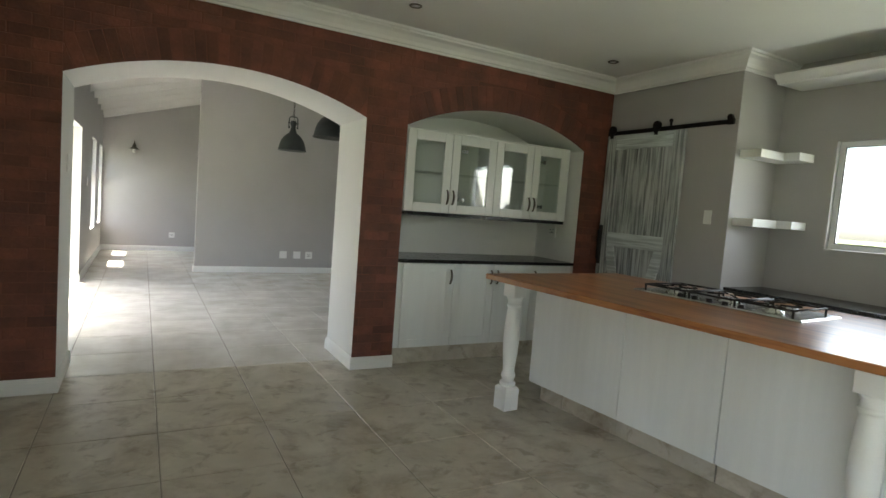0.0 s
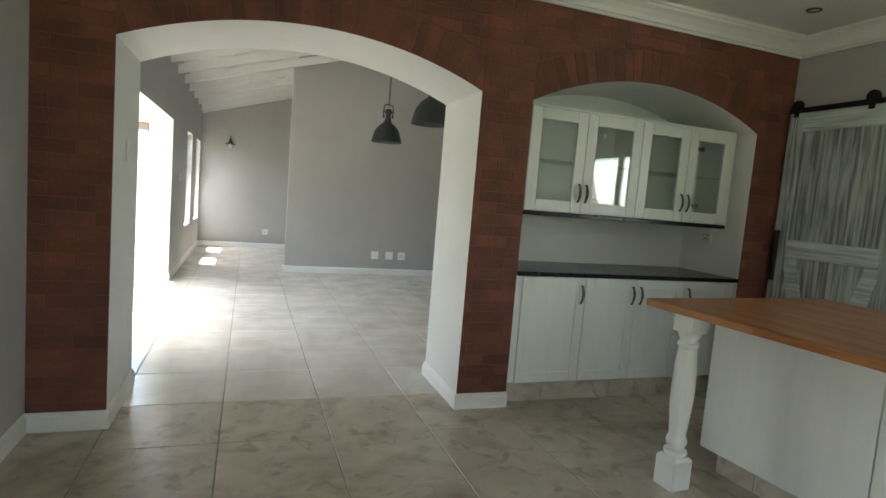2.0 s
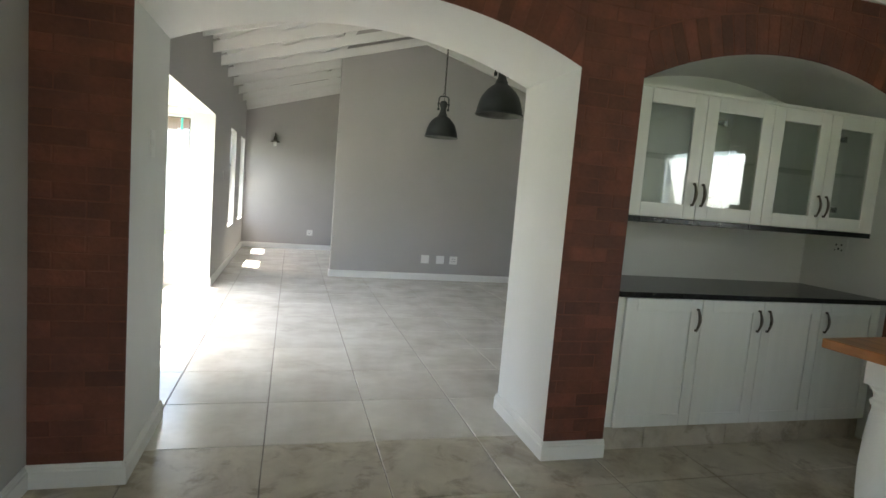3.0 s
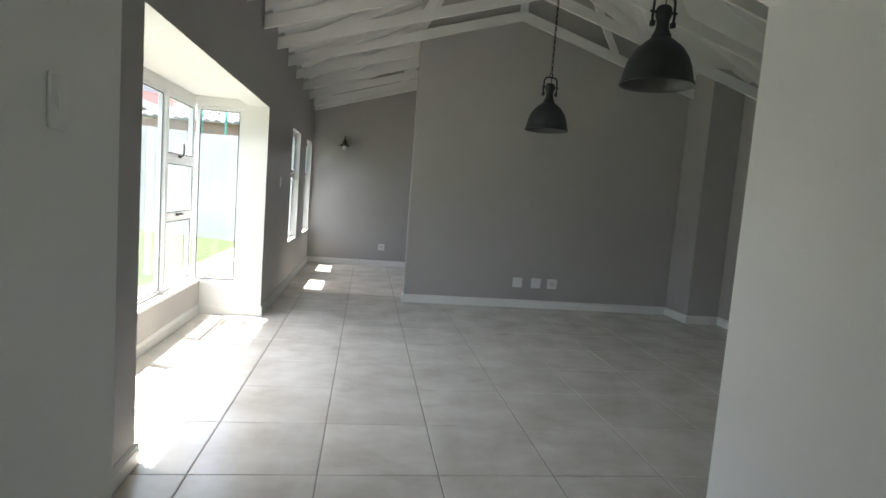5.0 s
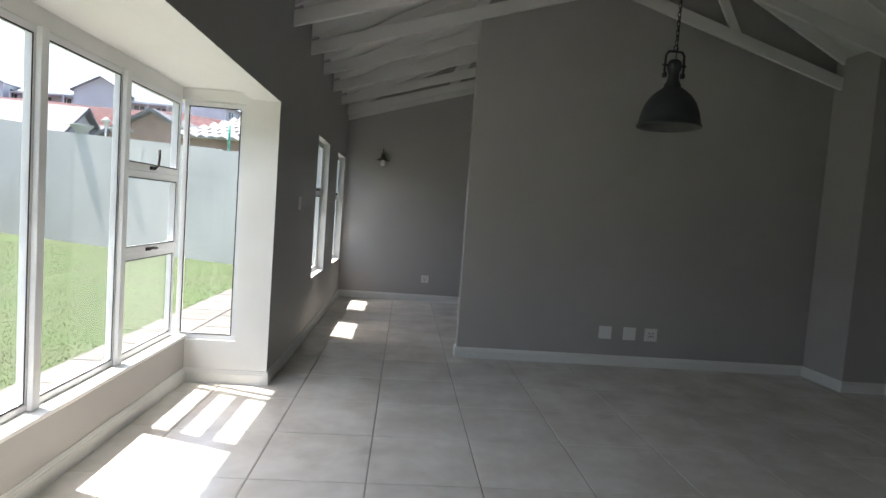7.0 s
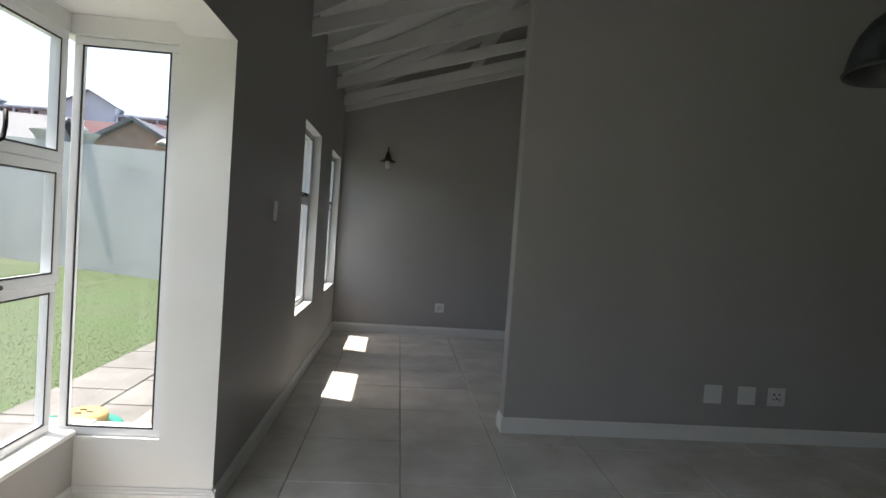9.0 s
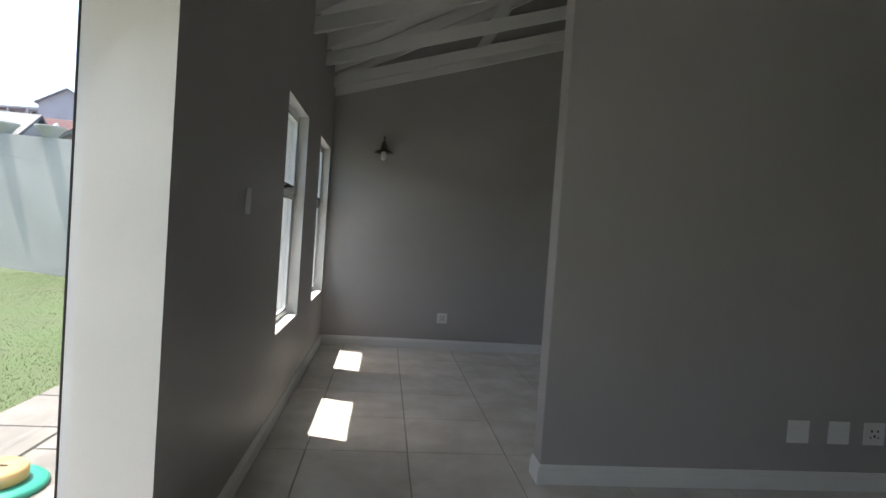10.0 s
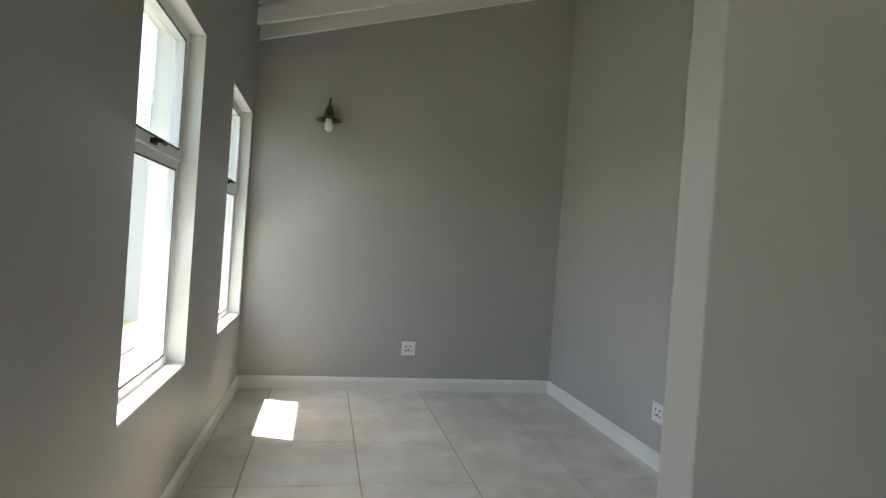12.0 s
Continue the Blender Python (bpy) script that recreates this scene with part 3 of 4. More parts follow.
for y0, y1 in ((2.482, 3.345), (1.79, 2.476), (1.02, 1.784)):
    bm = bmesh.new()
    box(bm, 2.828, y0, 0.150, 2.844, y1, 0.958)
    done("panel", bm, CABINET, isl, 0.003, 2)
bm = bmesh.new()
box(bm, 2.86, 3.361, 0.150, 3.81, 3.375, 0.958)
done("panel", bm, CABINET, isl, 0.003, 2)
POST = [(0.050, 0.175), (0.052, 0.18), (0.060, 0.19), (0.060, 0.205), (0.046, 0.215), (0.044, 0.225), (0.052, 0.24), (0.056, 0.255), (0.050, 0.268), (0.043, 0.285), (0.047, 0.33), (0.056, 0.42), (0.060, 0.50), (0.058, 0.58), (0.052, 0.66), (0.046, 0.72), (0.045, 0.735), (0.054, 0.745), (0.054, 0.757), (0.046, 0.765), (0.047, 0.785), (0.058, 0.80), (0.058, 0.812)]
for y in (3.255, 1.0):
    bm = bmesh.new()
    box(bm, 2.462, y - 0.065, 0, 2.592, y + 0.065, 0.16)
    prism(bm, [(2.462, -0.065), (2.592, -0.065), (2.592, 0.065), (2.462, 0.065)], lambda u, v, k, y=y: ((u - 2.527) * (1 if k == 0 else 0.80) + 2.527, y + v * (1 if k == 0 else 0.80), 0.1601 if k == 0 else 0.178))
    lathe(bm, [(a, 0.175 + (b - 0.175) * 1.0675) for a, b in POST], 2.527, y, 0, 28)
    box(bm, 2.467, y - 0.06, 0.855, 2.587, y + 0.06, 0.964)
    done("post", bm, WHITE, isl, 0.003, 2)
tile_len = 0.62
for i in range(4):
    y1 = 3.30 - (0 if i == 0 else 0.24 + (i - 1) * tile_len)
    y0 = 3.30 - (0.24 + i * tile_len) + 0.007
    if y0 < 1.02:
        y0 = 1.02
    bm = bmesh.new()
    box(bm, 2.925, y0, 0.001, 2.937, y1, 0.147)
    done("kick_tile", bm, TILE_WORN_DIM, isl, 0.001, 1)
bm = bmesh.new()
box(bm, 2.938, 1.02, 0.0, 3.78, 3.30, 0.1465)
done("plinth", bm, GROUT, isl)

# gas hob
hob = thing("gas_hob", *(PIVOT @ Vector((3.31, 2.08, 1.0055))), "stainless steel gas hob with black cast iron grates", "hob", turn=4.5)
bm = bmesh.new()
prism(bm, [(-0.25, -0.55), (0.25, -0.55), (0.25, 0.55), (-0.25, 0.55)], lambda u, v, k: (u * (1 if k == 0 else 0.97), v * (1 if k == 0 else 0.985), 0.0 if k == 0 else 0.012))
done("plate", bm, STEEL, hob, 0.003, 2)
for cy, n in ((-0.33, 2), (0.0, 1), (0.33, 2)):
    bm = bmesh.new()
    for a in (-0.15, 0.15):
        for x in (-0.20, 0.20):
            tube(bm, [(x, cy + a, 0.012), (x, cy + a, 0.048)], 0.007, 6)
    for x in (-0.20, 0.20):
        tube(bm, [(x, cy - 0.155, 0.05), (x, cy + 0.155, 0.05)], 0.007, 6)
    for a in (-0.15, 0.15):
        tube(bm, [(-0.205, cy + a, 0.05), (0.205, cy + a, 0.05)], 0.007, 6)
    for cx in ((-0.1, 0.1) if n == 2 else (0.0,)):
        for k in range(4):
            ang = math.pi / 4 + k * math.pi / 2
            tube(bm, [(cx + 0.03 * math.cos(ang), cy + 0.03 * math.sin(ang), 0.056), (cx + 0.12 * math.cos(ang), cy + 0.14 * math.sin(ang), 0.052)], 0.006, 6)
    done("grate", bm, IRON, hob)
    for cx in ((-0.1, 0.1) if n == 2 else (0.0,)):
        bm = bmesh.new()
        r = 0.04 if n == 2 else 0.06
        lathe(bm, [(r + 0.02, 0.0125), (r + 0.015, 0.02), (r, 0.024), (r, 0.032), (r * 0.6, 0.036), (0.001, 0.036)], cx, cy, 0, 24)
        done("burner", bm, STEEL, hob)
for i in range(5):
    bm = bmesh.new()
    lathe(bm, [(0.019, 0.0125), (0.018, 0.03), (0.014, 0.034), (0.001, 0.034)], -0.215, -0.2 + i * 0.1, 0, 16)
    done("knob", bm, IRON, hob)


# ---- niche cabinets ----
def shaker(bm, x0, x1, z0, z1, y, stile=0.07, thick=0.02, centre=True):
    """A door with a raised frame; the front is at y."""
    for r in ((x0, z0, x0 + stile, z1), (x1 - stile, z0, x1, z1), (x0 + stile, z0, x1 - stile, z0 + stile), (x0 + stile, z1 - stile, x1 - stile, z1)):
        box(bm, r[0], y, r[1], r[2], y + thick, r[3])
    if centre:
        box(bm, x0 + stile - 0.001, y + 0.007, z0 + stile - 0.001, x1 - stile + 0.001, y + thick, z1 - stile + 0.001)


def bow_handle(parent, x, z, y, h=0.14):
    """A bowed pewter pull, wider in the middle."""
    bm = bmesh.new()
    n = 12
    rows = []
    for i in range(n + 1):
        t = i / n
        out = 0.010 + 0.022 * math.sin(math.pi * t)
        wdt = 0.008 + 0.005 * math.sin(math.pi * t)
        zz = z - h / 2 + h * t
        rows.append([bm.verts.new((x + a * wdt, y - out + b, zz)) for a, b in ((-1, 0.0), (0, -0.004), (1, 0.0), (0, 0.006))])
    for a, b in zip(rows, rows[1:]):
        for k in range(4):
            bm.faces.new((a[k], a[(k + 1) % 4], b[(k + 1) % 4], b[k])).smooth = True
    bm.faces.new(rows[0])
    bm.faces.new(rows[-1])
    for zz in (z - h / 2 + 0.006, z + h / 2 - 0.006):
        tube(bm, [(x, y, zz), (x, y - 0.014, zz)], 0.007, 8)
    done("handle", bm, PEWTER, parent)


base = thing("base_cabinet", 0, 0, 0, "white four-door base cabinet with a black stone counter", "cabinet")
NY = 4.478
bm = bmesh.new()
box(bm, 2.13, NY + 0.021, 0.158, 4.18, 5.145, 0.952)
done("body", bm, CABINET, base)
for i, (a, b, hx) in enumerate(((2.19, 2.716, 2.682), (2.720, 3.177, 3.142), (3.181, 3.641, 3.218), (3.645, 4.150, 3.684))):
    bm = bmesh.new()
    shaker(bm, a, b, 0.160, 0.948, NY, 0.075)
    d = done("door", bm, CABINET, base, 0.003, 2)
    bow_handle(d, hx, 0.825, NY)
bm = bmesh.new()
box(bm, 2.128, NY - 0.022, 0.954, 4.183, 5.148, 0.986)
done("counter", bm, BLACKTOP, base, 0.004, 2)
for a, b in ((2.13, 2.45), (2.454, 3.06), (3.064, 3.67), (3.674, 4.18)):
    bm = bmesh.new()
    box(bm, a, NY + 0.055, 0.001, b, NY + 0.068, 0.156)
    done("kick_tile", bm, TILE_WORN_DIM, base, 0.001, 1)

upper = thing("wall_cabinet", 0, 0, 0, "white wall cabinet with four glazed doors and glass shelves", "cabinet")
UY, UZ0, UZ1, UX0, UX1, UD = 4.600, 1.422, 2.175, 2.20, 4.09, 5.147
bm = bmesh.new()
for r in ((UX0, UY + 0.021, UZ0, UX1, UD, UZ0 + 0.016), (UX0, UY + 0.021, UZ1 - 0.016, UX1, UD, UZ1), (UX0, UY + 0.335, UZ0 + 0.016, UX1, UD, UZ1 - 0.016)):
    box(bm, *r)
for x in (UX0, 3.170, UX1 - 0.016):
    box(bm, x, UY + 0.021, UZ0 + 0.016, x + 0.016, UY + 0.335, UZ1 - 0.016)
done("body", bm, CABINET, upper)
bm = bmesh.new()
box(bm, UX0, UY + 0.004, UZ1 + 0.001, UX1 + 0.03, UY + 0.022, 2.195)
box(bm, UX1 + 0.001, UY + 0.004, UZ0, UX1 + 0.03, UY + 0.022, UZ1)
done("filler", bm, CABINET, upper)
bm = bmesh.new()
box(bm, 2.128, UY - 0.012, UZ0 - 0.034, UX1 + 0.01, UD, UZ0 - 0.001)
done("light_pelmet", bm, BLACKTOP, upper, 0.003, 2)
for x0, x1 in ((UX0 + 0.017, 3.169), (3.187, UX1 - 0.017)):
    bm = bmesh.new()
    box(bm, x0, UY + 0.06, 1.80, x1, UY + 0.334, 1.808)
    done("glass_shelf", bm, CABGLASS, upper)
for a, b, hx, hinge in ((2.202, 2.672, 2.642, 1), (2.676, 3.175, 2.706, -1), (3.179, 3.640, 3.610, 1), (3.644, 4.088, 3.674, -1)):
    bm = bmesh.new()
    shaker(bm, a, b, UZ0 + 0.002, UZ1 - 0.002, UY, 0.085, centre=False)
    d = done("door", bm, CABINET, upper, 0.004, 2)
    bm = bmesh.new()
    box(bm, a + 0.08, UY + 0.010, UZ0 + 0.08, b - 0.08, UY + 0.014, UZ1 - 0.08)
    p = done("pane", bm, CABGLASS, d)
    p.visible_shadow = False
    bow_handle(d, hx, 1.575, UY)
    if hinge < 0:
        for z in (1.56, 2.03):
            bm = bmesh.new()
            tube(bm, [(a + 0.12, UY + 0.05, z), (a + 0.17, UY + 0.05, z)], 0.014, 10)
            box(bm, a + 0.165, UY + 0.035, z - 0.02, a + 0.185, UY + 0.065, z + 0.02)
            done("hinge", bm, STEEL, d)


# ---- sockets and switches ----
def plate(name, m, w, h, kind, label, group=""):
    """A wall plate in the local plane y = 0, facing -y."""
    t = tagged(new(name), label, "socket" if kind == "socket" else "switch", group)
    t.matrix_world = m
    bm = bmesh.new()
    box(bm, -w / 2, -0.009, -h / 2, w / 2, 0, h / 2)
    done("plate", bm, PLASTIC, t, 0.003, 2)
    bm = bmesh.new()
    if kind == "socket":
        for x, z, r in ((-0.02, 0.018, 0.005), (0.02, 0.018, 0.005), (0, -0.012, 0.006), (-0.025, -0.02, 0.004), (0.025, -0.02, 0.004)):
            box(bm, x - r, -0.0105, z - r * 1.3, x + r, -0.0088, z + r * 1.3)
        done("pin_hole", bm, HOLE, t)
    elif kind == "switch":
        box(bm, -0.012, -0.013, -0.02, 0.012, -0.0091, 0.02)
        done("rocker", bm, PLASTIC, t, 0.002, 1)
    else:
        box(bm, -w / 2 + 0.008, -0.0105, -h / 2 + 0.008, w / 2 - 0.008, -0.0092, h / 2 - 0.008)
        done("cover", bm, PLASTIC, t, 0.001, 1)
    return t


for x, k in ((2.475, "blank"), (2.735, "blank"), (2.965, "socket")):
    plate("wall_socket", pose(x, PART - 0.001, 0.345), 0.135, 0.135, k, "square white plastic wall plate on the partition", "sockets on the partition")
plate("wall_socket", pose(0.712, END - 0.001, 0.365), 0.12, 0.12, "socket", "square white plastic socket on the end wall")
plate("wall_socket", pose(2.029, 12.33, 0.345, 0, 0, -90), 0.12, 0.12, "socket", "square white plastic socket on the alcove wall")
plate("wall_socket", pose(4.184, 4.86, 1.302, 0, 0, -90), 0.12, 0.12, "socket", "square white plastic socket in the niche")
plate("light_switch", pose(LEFT + 0.001, 10.34, 1.452, 0, 0, 90), 0.075, 0.125, "switch", "upright white light switch on the grey wall")
plate("light_switch", pose(-0.399, 4.83, 1.59, 0, 0, 90), 0.08, 0.135, "switch", "upright white light switch in the arch reveal")
plate("light_switch", pose(4.539, 3.175, 1.57, 0, 0, -90), 0.075, 0.125, "switch", "upright white light switch beside the barn door")

# ---- barn door ----
barn = thing("barn_door", 4.50, 0, 0, "whitewashed worn timber barn door with a Z brace hanging closed", "door")
BY0, BY1, BZ1 = 3.465, 4.435, 2.372
n = 5
for i in range(n):
    a = BY0 + 0.10 + (BY1 - BY0 - 0.20) * i / n
    b = BY0 + 0.10 + (BY1 - BY0 - 0.20) * (i + 1) / n
    bm = bmesh.new()
    box(bm, 0.0, a + 0.002, 0.03, 0.018, b - 0.002, BZ1 - 0.02)
    done("plank", bm, BARN_V, barn, 0.003, 1)
for a, b in ((BY0, BY0 + 0.125), (BY1 - 0.125, BY1)):
    bm = bmesh.new()
    box(bm, -0.02, a, 0.02, 0.019, b, BZ1)
    done("stile", bm, BARN_V, barn, 0.004, 1)
for z0, z1 in ((BZ1 - 0.15, BZ1 - 0.001), (1.205, 1.35), (0.021, 0.20)):
    bm = bmesh.new()
    box(bm, -0.019, BY0 + 0.126, z0, -0.0005, BY1 - 0.126, z1)
    done("rail", bm, BARN_H, barn, 0.004, 1)
for ya, yb in ((BY0 + 0.16, BY0 + 0.42), (BY1 - 0.16, BY1 - 0.42)):
    bm = bmesh.new()
    prism(bm, [(ya - 0.06, 1.204), (ya + 0.06, 1.204), (yb + 0.06, 0.201), (yb - 0.06, 0.201)], lambda u, v, k: (-0.017 if k == 0 else -0.0006, u, v))
    done("brace", bm, BARN_H, barn, 0.003, 1)
bm = bmesh.new()
box(bm, -0.05, BY1 - 0.055, 1.0, -0.0205, BY1 - 0.025, 1.42)
box(bm, -0.06, BY1 - 0.06, 1.05, -0.05, BY1 - 0.02, 1.37)
done("pull", bm, IRON, barn, 0.003, 1)
for y in (BY1 - 0.06, BY0 + 0.33):
    bm = bmesh.new()
    box(bm, -0.028, y - 0.022, BZ1 - 0.03, -0.0205, y + 0.022, 2.447)
    tube(bm, [(-0.031, y, 2.432), (-0.004, y, 2.432)], 0.046, 18)
    tube(bm, [(-0.044, y, 2.432), (-0.031, y, 2.432)], 0.012, 8)
    done("roller", bm, IRON, barn, 0.002, 1)
rail = thing("door_rail", 4.51, 0, 0, "dark iron sliding door rail with end stops above the barn door", "rail")
bm = bmesh.new()
box(bm, -0.012, 2.99, 2.380, -0.004, 4.455, 2.420)
for y in (3.06, 3.55, 4.40):
    tube(bm, [(-0.004, y, 2.400), (0.029, y, 2.400)], 0.012, 10)
done("bar", bm, IRON, rail, 0.001, 1)
for y in (3.02,):
    bm = bmesh.new()
    box(bm, -0.03, y - 0.03, 2.372, -0.0125, y + 0.03, 2.428)
    tube(bm, [(-0.03, y + 0.01, 2.438), (0.0, y + 0.01, 2.438)], 0.026, 14)
    done("stop", bm, IRON, rail, 0.002, 1)
bm = bmesh.new()
box(bm, -0.022, 3.63, 2.420, -0.013, 3.65, 2.468)
tube(bm, [(-0.03, 3.64, 2.468), (-0.01, 3.64, 2.468)], 0.016, 12)
done("stop", bm, IRON, rail)

# ---- shelves, counter and pelmet by the kitchen window ----
for z in (2.10, 1.515):
    bm = bmesh.new()
    prism(bm, [(4.60, 2.979), (4.60, 2.79), (4.93, 2.79), (4.93, 2.66), (5.148, 2.66), (5.148, 2.979)], lambda u, v, k, z=z: (u, v, z if k == 0 else z + 0.068))
    tagged(done("floating_shelf", bm, WHITE, bevel=0.003), "thick white L-shaped floating corner shelf", "shelf", "corner shelves")
cnt = thing("kitchen_counter", 0, 0, 0, "white kitchen base units with a black stone counter under the window", "cabinet")
bm = bmesh.new()
box(bm, 4.62, -1.2, 0.10, 5.148, 2.975, 0.938)
done("body", bm, CABINET, cnt)
bm = bmesh.new()
box(bm, 4.58, -1.22, 0.94, 5.149, 2.978, 0.972)
done("counter", bm, BLACKTOP, cnt, 0.004, 2)
for i in range(6):
    a = -1.19 + i * 0.58
    bm = bmesh.new()
    for r in ((a, 0.11, a + 0.07, 0.93), (a + 0.505, 0.11, a + 0.575, 0.93), (a + 0.07, 0.11, a + 0.505, 0.18), (a + 0.07, 0.86, a + 0.505, 0.93)):
        box(bm, 4.60, r[0], r[1], 4.6195, r[2], r[3])
    box(bm, 4.607, a + 0.069, 0.179, 4.6195, a + 0.506, 0.861)
    d = done("door", bm, CABINET, cnt, 0.003, 1)
    bm = bmesh.new()
    tube(bm, [(4.60, a + 0.05, 0.73), (4.575, a + 0.05, 0.745), (4.57, a + 0.05, 0.79), (4.575, a + 0.05, 0.835), (4.60, a + 0.05, 0.85)], 0.007)
    done("handle", bm, PEWTER, d)
bm = bmesh.new()
box(bm, 4.605, 2.31, 0.12, 4.6185, 2.90, 0.937)
done("oven_front", bm, BLACKTOP, cnt, 0.004, 2)
bm = bmesh.new()
box(bm, 4.66, -1.2, 0.0, 5.1, 2.97, 0.0995)
done("plinth", bm, GROUT, cnt)
pel = thing("light_trough", 0, 0, 0, "white moulded cornice trough over the kitchen window", "pelmet")
bm = bmesh.new()
run(bm, (KR - 0.34, KS + 0.2), (KR - 0.34, 2.97 - 0.13), (-1, 0), [(-0.02, 2.73), (0.02, 2.73), (0.024, 2.745), (0.05, 2.765), (0.075, 2.79), (0.08, 2.805), (-0.02, 2.805)])
done("moulding", bm, WHITE, pel)
bm = bmesh.new()
box(bm, KR - 0.359, KS + 0.2, 2.732, KR - 0.001, 2.835, 2.752)
done("base", bm, WHITE, pel)


# ---- pendants ----
def pendant(x, y, rim):
    t = thing("pendant_lamp", x, y, rim, "dark slate-grey industrial dome pendant lamp on a chain", "pendant lamp", "dome pendants over the dining space")
    bm = bmesh.new()
    outer = [(0.218, -0.004), (0.222, 0.006), (0.212, 0.016), (0.206, 0.05), (0.192, 0.11), (0.170, 0.165), (0.135, 0.215), (0.095, 0.25), (0.062, 0.275), (0.055, 0.285), (0.058, 0.292), (0.052, 0.302)]
    inner = [(r - 0.006, z - 0.004) for r, z in reversed(outer[2:])]
    lathe(bm, outer, steps=48)
    lathe(bm, [(0.046, 0.298)] + inner + [(0.214, -0.004), (0.218, -0.004)], steps=48, mat=1)
    done("shade", bm, [PENDANT, ZINC], t)
    bm = bmesh.new()
    lathe(bm, [(0.052, 0.302), (0.048, 0.31), (0.040, 0.33), (0.036, 0.36), (0.038, 0.385), (0.046, 0.40), (0.050, 0.43), (0.044, 0.455), (0.030, 0.468), (0.001, 0.47)], steps=24)
    done("cap", bm, PENDANT, t)
    bm = bmesh.new()
    for s in (-1, 1):
        tube(bm, [(s * 0.066, 0, 0.36), (s * 0.070, 0, 0.40), (s * 0.066, 0, 0.50), (s * 0.05, 0, 0.525), (0, 0, 0.53)], 0.0085, 8)
        tube(bm, [(s * 0.03, 0, 0.43), (s * 0.085, 0, 0.43)], 0.008, 8)
        box(bm, s * 0.066 - 0.012, -0.014, 0.345, s * 0.066 + 0.012, 0.014, 0.375)
    tube(bm, [(0.016 * math.cos(a), 0, 0.551 + 0.02 * math.sin(a)) for a in [k * math.pi / 6 for k in range(13)]], 0.004, 6)
    done("bracket", bm, PENDANT, t)
    bm = bmesh.new()
    z, k = 0.575, 0
    top = 3.715 - rim - 0.012
    while z < top:
        pts = [(0.010 * math.cos(a), 0, z + 0.017 + 0.021 * math.sin(a)) for a in [q * math.pi / 4 for q in range(9)]]
        if k % 2:
            pts = [(b, a, c) for a, b, c in pts]
        tube(bm, pts, 0.0026, 5)
        z, k = z + 0.032, k + 1
    done("chain", bm, IRON, t)
    bm = bmesh.new()
    tube(bm, [(0.006, 0.0, 0.47), (0.012, 0.006, 0.60), (0.006, -0.008, 1.0), (0.01, 0.004, 1.3), (0.004, 0.0, top)], 0.0035, 6)
    done("cord", bm, IRON, t)
    bm = bmesh.new()
    lathe(bm, [(0.001, 0.10), (0.028, 0.115), (0.033, 0.145), (0.022, 0.19), (0.018, 0.24)], steps=16)
    done("bulb", bm, PLASTIC, t)
    return t


pendant(2.147, 8.89, 2.183)
pendant(2.075, 6.58, 2.205)

# ---- sconce ----
sc = thing("wall_sconce", -0.091, END - 0.001, 2.238, "small aged-pewter wall lamp with a flared shade and clear bulb", "wall lamp")
bm = bmesh.new()
tube(bm, [(0, -0.0, 0.05), (0, -0.018, 0.05)], 0.04, 18)
tube(bm, [(0, -0.018, 0.05), (0, -0.05, 0.07), (0, -0.08, 0.13), (0, -0.10, 0.14), (0, -0.105, 0.10)], 0.007)
lathe(bm, [(0.010, 0.17), (0.008, 0.12), (0.022, 0.10), (0.03, 0.075), (0.034, 0.05), (0.038, 0.03)], 0, -0.105, 0, 18)
done("arm", bm, PEWTER, sc)
bm = bmesh.new()
lathe(bm, [(0.036, 0.035), (0.05, 0.02), (0.085, 0.0), (0.105, -0.012), (0.104, -0.016), (0.08, -0.004), (0.045, 0.012), (0.03, 0.03)], 0, -0.105, 0, 28)
done("shade", bm, PEWTER, sc)
bm = bmesh.new()
lathe(bm, [(0.02, 0.01), (0.03, -0.03), (0.034, -0.06), (0.03, -0.085), (0.015, -0.1), (0.001, -0.103)], 0, -0.105, 0, 18)
done("bulb", bm, PLASTIC, sc)

# ---- downlights ----
for x, y in ((1.847, 3.86), (3.956, 3.93), (1.90, 1.2), (4.08, 1.2)):
    dl = thing("downlight", x, y, CEIL, "small recessed brushed downlight in the white ceiling", "downlight", "kitchen downlights")
    bm = bmesh.new()
    lathe(bm, [(0.05, -0.0005), (0.049, -0.006), (0.036, -0.008), (0.032, -0.002)], steps=24)
    done("ring", bm, PEWTER, dl)
    bm = bmesh.new()
    lathe(bm, [(0.032, -0.002), (0.02, -0.0015), (0.001, -0.001)], steps=20)
    done("lamp", bm, PLASTIC, dl)

# ---- garden ----
bm = bmesh.new()
structure(boxes("ground", [(-600, -600, -0.5, 600, 600, -0.20)], LAWN), "green lawn ground reaching into the distance", "ground")
structure(boxes("lawn", [(-14, -9, -0.199, -2.62, 24, -0.13)], LAWN), "mown green lawn", "lawn")
rng = random.Random(5)
verts, faces = [], []
for i in range(70000):
    v = rng.random()
    y = 7.5 + 13.0 * (v ** 1.25)
    x = -2.60 - rng.random() ** 1.15 * (0.9 + (y - 5) * 0.62)
    h = rng.uniform(0.008, 0.020)
    a = rng.uniform(0, 6.28)
    wdt = rng.uniform(0.002, 0.004) * (1 + (y - 7.5) * 0.06)
    lx, ly = rng.uniform(-0.012, 0.012), rng.uniform(-0.012, 0.012)
    k = len(verts)
    verts += [(x - wdt * math.cos(a), y - wdt * math.sin(a), -0.131), (x + wdt * math.cos(a), y + wdt * math.sin(a), -0.131), (x + lx, y + ly, -0.131 + h)]
    faces.append((k, k + 1, k + 2))
